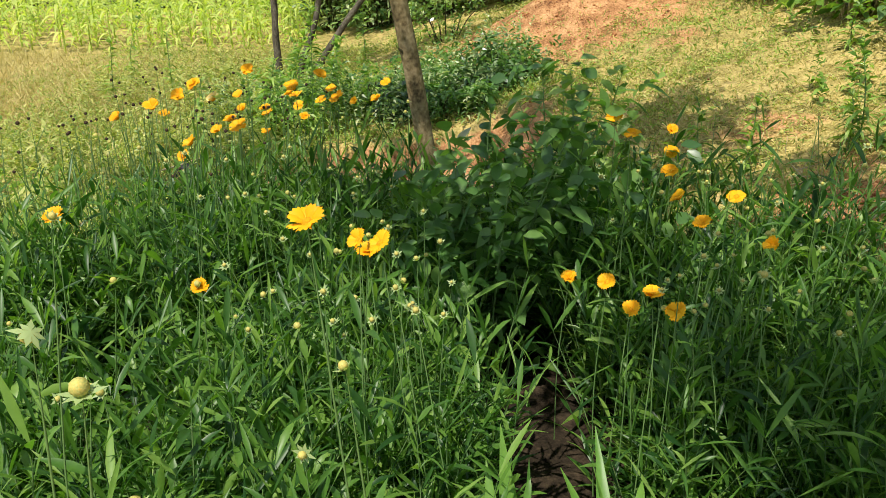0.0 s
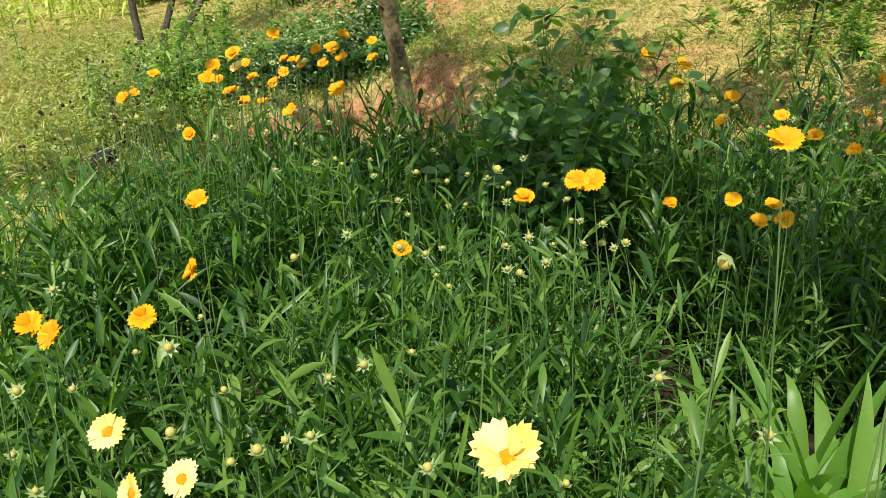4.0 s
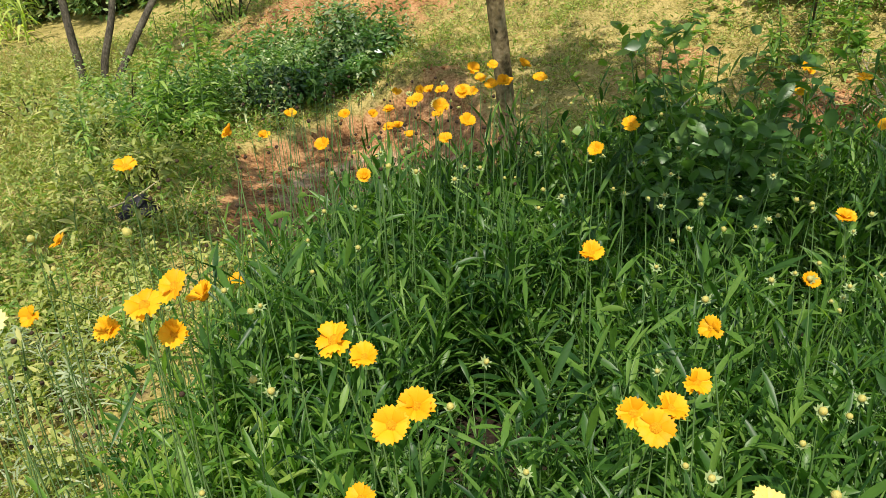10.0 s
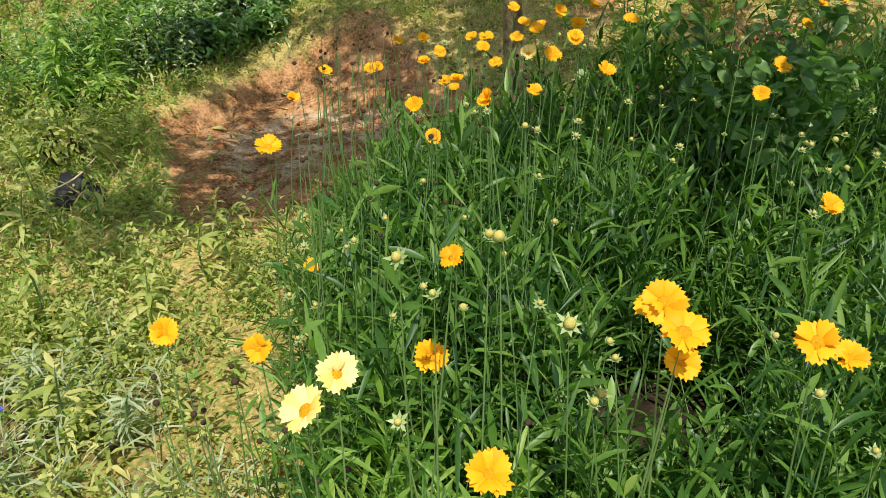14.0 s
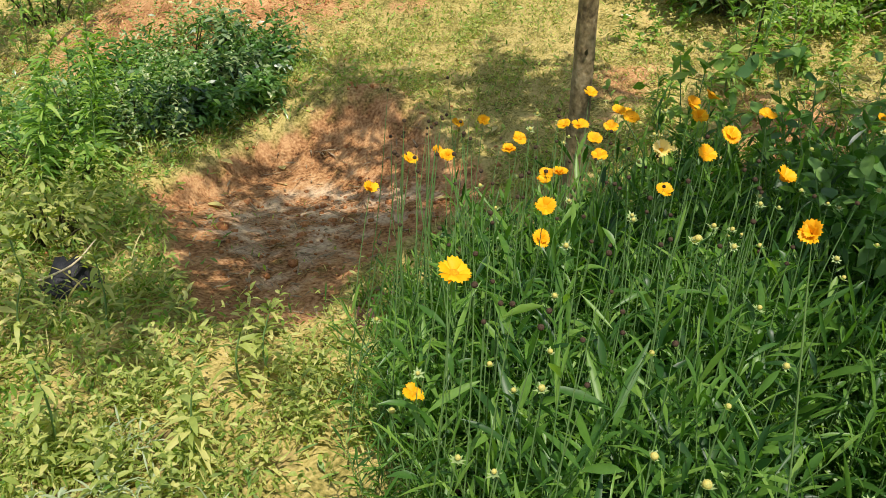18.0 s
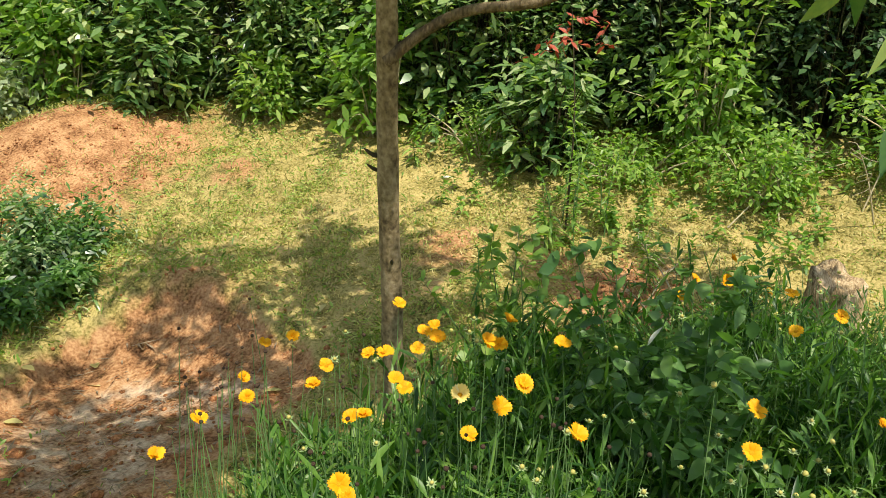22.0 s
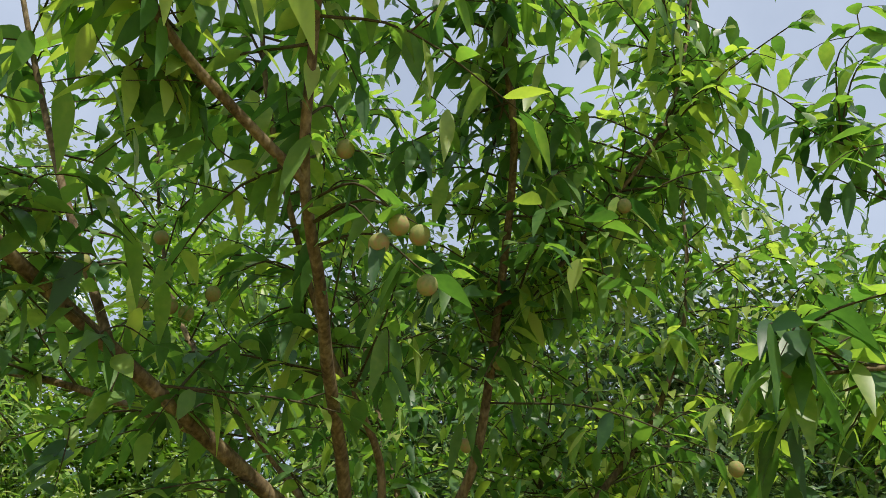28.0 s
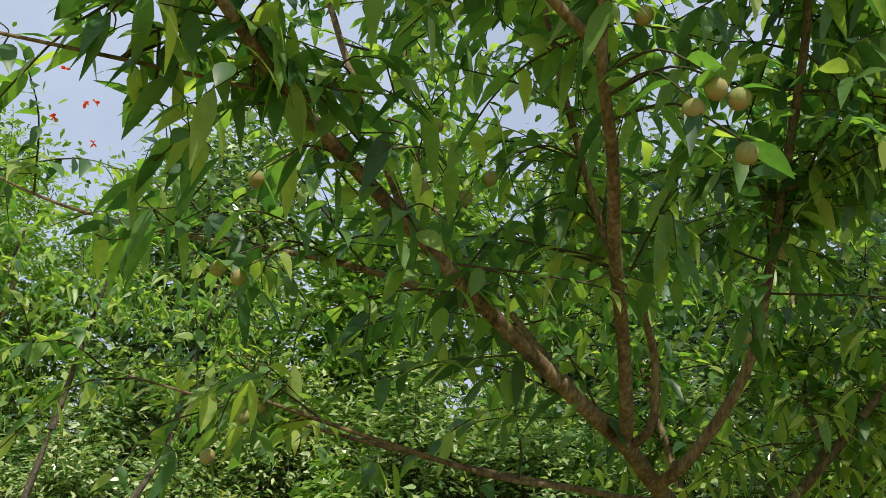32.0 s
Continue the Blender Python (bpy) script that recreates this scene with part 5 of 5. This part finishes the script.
for x, y, r, h, m in ((14.6, 1.9, 1.2, 2.8, M_LIGHT), (15.0, 4.2, 1.5, 4.2, M_HEDGE), (14.8, -0.6, 1.3, 2.6, M_LIGHT), (14.3, 3.1, 0.9, 1.6, M_LIGHT), (14.2, 0.5, 0.8, 1.3, M_HEDGE), (14.3, -2.2, 1.0, 1.6, M_HEDGE), (18.5, 4.0, 2.0, 3.6, M_HEDGE), (18.5, 1.6, 2.0, 3.4, M_HEDGE), (18.5, -0.8, 2.0, 3.4, M_LIGHT), (18.8, -3.2, 2.0, 3.6, M_HEDGE), (16.5, 1.0, 1.8, 4.4, M_HEDGE)):
    bush(x, y, r, r, h, 7000 if x < 17 else 3500, m, "rounded light green tree on top of the bank", 0.17, 0.075, "leafy_tree", 2.6 - gh(x, y) + 0.06 * (x - 13.5), "tree", 0.45, 46)

for i in range(10):
    x, y = 13.75 + 0.2 * (i % 3), -3.4 + 0.95 * i
    bush(x, y, 0.7, 0.7, 1.5 + 0.3 * (i % 2), 3000, M_LIGHT if i % 3 else M_HEDGE, "leafy bush along the top edge of the earth bank", 0.13, 0.06, "bush", 2.45 - gh(x, y), "bush", 0.45, 46)


# ---- weeds and odd plants ----


def tall_weed(x, y, h, mat, label, leaf=0.09, wide=0.016, k=34, name="tall_weed"):
    """An upright weed with narrow leaves all round its stem."""
    g = gh(x, y)
    ob = new(name)
    ob.matrix_world = Matrix.Translation((x, y, g))
    tagged(ob, label, "weed")
    line = smooth_line([(0, 0, -0.02), (rng.normal(0, 0.04) * h, rng.normal(0, 0.04) * h, 0.5 * h), (rng.normal(0, 0.1) * h, rng.normal(0, 0.1) * h, h)], 4)
    part("stem", raw_mesh("stem", *tube(line, 0.005, 0.002, 5), M_CSTEM), ob)
    s = rng.uniform(0.12, 1, k)
    p = np.stack([np.interp(s, np.linspace(0, 1, len(line)), line[:, i]) for i in range(3)], 1)
    a = rng.uniform(0, 2 * np.pi, k)
    d = np.stack([np.cos(a), np.sin(a), rng.uniform(0.1, 0.9, k) + 0.8 * (s > 0.85)], 1)
    part("foliage", raw_mesh("foliage", *leaves(p, d, rng.uniform(0.6, 1.2, k) * leaf * (1.15 - 0.5 * s), wide, 3, rng.uniform(0.2, 0.9, k), 0.3), mat), ob, kind="stuff")
    return ob


for x, y, h in ((-1.05, 6.22, 0.95), (-1.2, 6.42, 0.75), (-0.92, 6.45, 0.7), (-1.35, 6.1, 0.6), (-1.0, 8.9, 1.0)):
    tall_weed(x, y, h, M_LIGHT, "tall bushy green weed with many narrow leaves", 0.15, 0.022, 120)
GREEN = "upright green weed with narrow leaves on the open ground"
for x, y, h in ((2.28, 4.36, 0.85), (2.15, 4.28, 0.7), (2.4, 4.5, 0.75), (2.45, 4.25, 0.65), (2.05, 4.4, 0.5), (2.3, 4.15, 0.55), (-0.72, 9.3, 0.9), (-0.55, 9.0, 0.7), (-1.3, 6.9, 0.55), (-1.15, 6.6, 0.7), (-0.95, 6.75, 0.6), (-1.55, 6.3, 0.45), (-1.75, 5.9, 0.5), (0.45, 3.95, 0.75), (0.62, 3.85, 0.9), (0.55, 3.65, 0.85), (1.55, 4.5, 0.35), (1.3, 4.35, 0.4), (2.0, 4.4, 0.3), (1.9, 3.7, 0.35), (-2.6, 7.6, 0.6), (-2.9, 7.0, 0.6), (-3.2, 8.2, 0.7), (2.9, 5.0, 0.5), (2.6, 5.9, 0.3)):
    tall_weed(x, y, h, M_LIGHT, GREEN, 0.12, 0.022, 46)
for x, y, h in ((-1.62, 4.61, 0.32), (-1.42, 4.0, 0.26), (-1.97, 4.04, 0.34), (-1.87, 4.62, 0.3), (-1.3, 4.05, 0.22), (-2.33, 3.6, 0.3), (-2.05, 3.45, 0.25), (-1.7, 3.75, 0.28), (-2.2, 4.4, 0.3), (-2.45, 5.0, 0.35), (-1.95, 5.3, 0.4), (-1.5, 5.6, 0.35), (-1.75, 5.0, 0.3), (-2.6, 4.1, 0.3)):
    tall_weed(x, y, h, M_WEED, "yellow-green leafy weed beside the bare earth", 0.12, 0.022, 20)
for x, y, h in ((-2.25, 3.35, 0.22), (-2.1, 3.65, 0.2), (-2.4, 3.85, 0.22), (-1.95, 3.3, 0.2), (-2.5, 4.5, 0.25)):
    tall_weed(x, y, h, M_SILVER, "silvery grey-green weed with narrow leaves", 0.09, 0.010, 60)
for x, y, r, h, m in ((0.05, 7.1, 0.30, 0.30, M_SHRUB), (-0.25, 7.35, 0.25, 0.25, M_LIGHT), (0.4, 7.3, 0.34, 0.34, M_SHRUB), (-0.62, 6.75, 0.28, 0.35, M_LIGHT), (-0.9, 7.2, 0.3, 0.3, M_WEED), (-0.95, 6.85, 0.32, 0.42, M_SHRUB), (-0.55, 7.0, 0.34, 0.45, M_SHRUB), (-0.25, 7.0, 0.3, 0.36, M_HEDGE), (-1.3, 6.5, 0.3, 0.42, M_SHRUB), (0.1, 7.5, 0.35, 0.4, M_SHRUB), (-1.2, 6.2, 0.28, 0.38, M_LIGHT), (-1.5, 5.5, 0.25, 0.28, M_WEED), (-1.7, 6.6, 0.3, 0.35, M_WEED), (-0.2, 9.6, 0.5, 0.5, M_LIGHT), (-1.45, 7.2, 0.3, 0.4, M_LIGHT), (-2.1, 7.3, 0.3, 0.3, M_WEED)):
    bush(x, y, r, r * 0.8, h, 520, m, "low spreading leafy plant by the bare earth", 0.06, 0.022, "low_plant", 0.0, "plant", 0.5, 14)


def leaf_rosette(x, y, k, length, width, mat, name, label, lo=0.5, hi=1.3, droop=0.5, rows=6):
    g = gh(x, y)
    ob = new(name)
    tagged(ob, label, "plant")
    a = rng.uniform(0, 2 * np.pi, k)
    e = rng.uniform(lo, hi, k)
    for i in range(k):
        d = [[np.cos(a[i]) * np.cos(e[i]), np.sin(a[i]) * np.cos(e[i]), np.sin(e[i])]]
        p = [[x + rng.normal(0, 0.03), y + rng.normal(0, 0.03), g]]
        part("leaf", raw_mesh("leaf", *leaves(p, d, length * rng.uniform(0.7, 1.1), width * rng.uniform(0.8, 1.1), rows, droop * rng.uniform(0.4, 1.2), 0.3, 0.6, 0.4), mat), ob)
    return ob


for x, y in ((0.25, 1.60), (0.36, 1.54), (0.48, 1.60), (0.42, 1.70)):
    leaf_rosette(x, y, 14, 0.70, 0.056, M_LILY, "broad_leaved_lily", "clump of long broad bright green strap leaves", 0.75, 1.35, 0.50)
leaf_rosette(-0.78, 4.22, 22, 0.20, 0.010, M_CORE, "grass_tuft", "tuft of green grass at the edge of the bare earth", 0.5, 1.4, 0.5, 4)
for x, y, z in ((-0.89, 4.10, 0.0), (-0.72, 4.28, 0.0), (-0.62, 4.2, 0.0)):
    leaf_rosette(x, y, 7, 0.09, 0.045, M_PURPLE, "purple_seedling", "seedling with dull purple leaves beside the bare earth", 0.3, 1.0, 0.3, 4)


def single_leaf(x, y, z, d, length, width, mat, label):
    tagged(new("fallen_leaf", raw_mesh("fallen_leaf", *leaves([(x, y, z)], [d], length, width, 5, 0.15, 0.2, 0.8, 0.3), mat)), label, "leaf")


single_leaf(0.09, 2.95, 0.79, (0.5, -0.3, 0.8), 0.085, 0.035, M_WHITE, "bleached white leaf standing in the bed")
for x, y in ((-0.07, 5.95), (0.0, 6.1), (-0.35, 6.2), (2.49, 5.57), (1.1, 6.6), (0.3, 4.9), (-0.6, 5.9), (0.9, 5.2)):
    single_leaf(x, y, gh(x, y) + 0.012, (rng.normal(), rng.normal(), 0.15), 0.10, 0.05, M_WHITE if x > 2 else M_DRY, "dry pale fallen leaf on the ground")


def dry_stalk(x, y, dx, dy, dz, label="dry straw-coloured stalk leaning over the slope"):
    g = gh(x, y)
    l = smooth_line([(x, y, g), (x + 0.5 * dx, y + 0.5 * dy, g + 0.6 * dz), (x + dx, y + dy, g + dz)], 5)
    ob = tagged(new("dry_stalk", raw_mesh("stalk", *tube(l, 0.006, 0.002, 5), M_STRAW)), label, "stalk")
    tw = spawn(l, 10, 0.05, 0.18, 0.4, 0.5, (dx, dy, dz))
    part("twig_spray", raw_mesh("twig_spray", *join([tube(t, 0.002, 0.001, 4) for t in tw]), M_STRAW), ob, kind="stuff")


for q in ((2.75, 3.55, 0.6, -0.35, 0.45), (3.0, 3.3, 0.4, 0.2, 0.5), (3.35, 2.9, 0.3, -0.2, 0.7), (3.5, 2.6, -0.2, 0.2, 0.6), (3.4, 2.4, 0.2, -0.3, 0.6), (3.2, 2.8, -0.3, 0.1, 0.5), (1.75, 3.65, 0.3, -0.1, 0.25), (1.65, 3.5, -0.2, 0.2, 0.3), (1.9, 3.5, 0.1, 0.3, 0.3)):
    dry_stalk(*q)


def red_sapling(x, y, top):
    g = gh(x, y)
    ob = tagged(new("red_leaved_sapling"), "thin sapling with red young leaves before the dark hedge", "sapling")
    l = smooth_line([(x, y, g), (x + 0.03, y, 0.5 * (g + top)), (x, y + 0.05, top)], 5)
    part("stem", raw_mesh("stem", *tube(l, 0.008, 0.003, 5), M_TWIG), ob)
    tw = spawn(l, 9, 0.12, 0.30, 0.0, 0.88)
    part("foliage", raw_mesh("foliage", *twig_leaves(tw, 0.035, 0.075, 0.030, 0.3, 0.8, 3, 0.1), M_RED), ob, kind="stuff")


red_sapling(2.30, 4.42, 1.95)


def red_flowering_tree():
    """Pomegranate at the field's edge, with a few scarlet flowers."""
    x, y = -1.25, 13.4
    tree = small_tree(x, y, 6.6, 1.2, M_LIGHT, "leafy tree with a few scarlet flowers at the field's edge", "pomegranate_tree", 1.6, leaf=0.07, wide=0.022)
    for i in range(5):
        a = 2.4 * i
        part("flower", raw_mesh("flower", *leaves([(x + 0.3 * np.cos(a), y - 0.5 + 0.2 * np.sin(a), 5.6 + 0.2 * i)] * 6, sphere_dirs(6), 0.07, 0.05, 3, 0.1, 0.3), M_SCARLET), tree, "scarlet flower")


red_flowering_tree()

# upright weeds of the open ground beside the bare earth


def weed_thicket(k, lo, hi, leaf, wide, mat, box, keep, name, label):
    p = scatter(k, *box, keep)
    hts = rng.uniform(lo, hi, k) * (1 + 0.5 * np.clip((p[:, 1] - 5) / 3, 0, 1))
    lp, ld, ll = [], [], []
    for q, h in zip(p, hts):
        m = int(10 + 40 * h)
        t = np.linspace(0.1, 1, m)
        a = np.arange(m) * 2.4 + rng.uniform(0, 6)
        lean = rng.normal(0, 0.15, 2)
        lp.append(np.stack([q[0] + lean[0] * h * t, q[1] + lean[1] * h * t, q[2] + h * t], 1))
        ld.append(np.stack([np.cos(a), np.sin(a), 0.3 + 0.9 * t + rng.normal(0, 0.2, m)], 1))
        ll.append(leaf * (1.2 - 0.6 * t) * rng.uniform(0.7, 1.2, m))
    lp, ld, ll = np.concatenate(lp), np.concatenate(ld), np.concatenate(ll)
    stuff(name, raw_mesh(name, *leaves(lp, ld, ll, wide, 3, rng.uniform(0.2, 0.9, len(lp)), 0.3), mat), label, "weeds")


def off_soil(x, y):
    return (1 - bare(x, y)) * (1 - inside(PATCH, x, y)) * clumpy(x, y, 3.3, 2.2)


weed_thicket(420, 0.08, 0.26, 0.085, 0.016, M_WEED, (-3.4, -1.0, 2.9, 9.2), lambda x, y: off_soil(x, y) * np.where(y > 5, 1.0, 0.45), "upright_thicket", "thick upright yellow-green weeds beside the bare earth")
weed_thicket(420, 0.06, 0.20, 0.060, 0.015, M_WEED, (-3.4, -1.0, 2.6, 9.2), off_soil, "yellow_thicket", "thick yellow-green weeds beside the bare earth")
weed_thicket(240, 0.13, 0.30, 0.075, 0.018, M_HEDGE, (-1.9, 0.7, 6.3, 8.0), off_soil, "dark_thicket", "dark green weeds behind the bare earth")
weed_thicket(70, 0.06, 0.16, 0.14, 0.007, M_SILVER, (-2.7, -1.75, 2.7, 3.9), lambda x, y: 1 - inside(PATCH, x, y), "silver_thicket", "arching silvery grass-like weeds at the bed's edge")
weed_thicket(90, 0.08, 0.26, 0.085, 0.030, M_LIGHT, (1.6, 4.0, 3.0, 5.4), lambda x, y: 1.0 * (x > 2.1), "slope_thicket", "light green broad-leaved weeds at the foot of the hedge")

# a crumpled black sheet among the weeds, a twig over it


def black_sheet(x, y):
    g = gh(x, y)
    u, w = np.meshgrid(np.linspace(-1, 1, 9), np.linspace(-1, 1, 8))
    z = 0.03 + 0.09 * np.clip(1 - u * u - w * w, 0, 1) + 0.012 * rng.normal(0, 1, u.shape) - 0.05 * np.clip(u * u + w * w - 0.9, 0, 1)
    v = np.stack([x + 0.11 * u + 0.01 * rng.normal(0, 1, u.shape), y + 0.10 * w + 0.01 * rng.normal(0, 1, u.shape), g + z], -1).reshape(-1, 3)
    q = (np.arange(7)[:, None] * 9 + np.arange(8)).ravel()
    tagged(new("dark_sheet", raw_mesh("dark_sheet", v, np.stack([q, q + 1, q + 10, q + 9], -1), M_BLACK)), "crumpled black sheet lying among the weeds", "plastic sheet")
    l = smooth_line([(x - 0.16, y - 0.06, g + 0.09), (x - 0.02, y - 0.10, g + 0.14), (x + 0.12, y + 0.02, g + 0.17)], 4)
    tagged(new("twig", raw_mesh("twig", *tube(l, 0.006, 0.003, 5), M_STRAW)), "pale dry twig lying over the black sheet", "twig")


black_sheet(-1.58, 5.05)


def blue_flower(x, y, h):
    g = gh(x, y)
    ob = new("blue_flower", raw_mesh("stem", *tube(smooth_line([(x, y, g), (x + 0.01, y, g + 0.5 * h), (x, y + 0.01, g + h)], 4), 0.0018, 0.0012, 5), M_CSTEM))
    tagged(ob, "small blue flower among the silvery weeds", "flower")
    for i in range(9):
        a = 0.7 * i
        part("petal", raw_mesh("petal", *leaves([(x, y + 0.01, g + h)], [(np.cos(a), np.sin(a), 0.6)], 0.022, 0.010, 3, 0.2, 0.2), M_BLUE), ob)


blue_flower(-2.21, 3.26, 0.30)

# dark leafy plants behind the bare earth

for x, y, r, h, m in ((-0.17, 7.8, 0.30, 0.30, M_SHRUB), (0.38, 7.25, 0.28, 0.34, M_DARK), (-0.14, 7.1, 0.26, 0.30, M_SHRUB), (-0.59, 7.25, 0.30, 0.30, M_DARK), (0.15, 7.0, 0.24, 0.30, M_DARK), (-0.72, 7.4, 0.30, 0.30, M_SHRUB), (0.52, 7.0, 0.22, 0.28, M_SHRUB), (-0.15, 6.65, 0.22, 0.26, M_SHRUB), (-0.44, 6.68, 0.22, 0.28, M_DARK), (0.15, 6.62, 0.18, 0.22, M_SHRUB)):
    bush(x, y, r, r * 0.8, h, 700, m, "low dark green leafy plant behind the bare earth", 0.07, 0.026, "low_plant", 0.0, "plant", 0.5, 14)
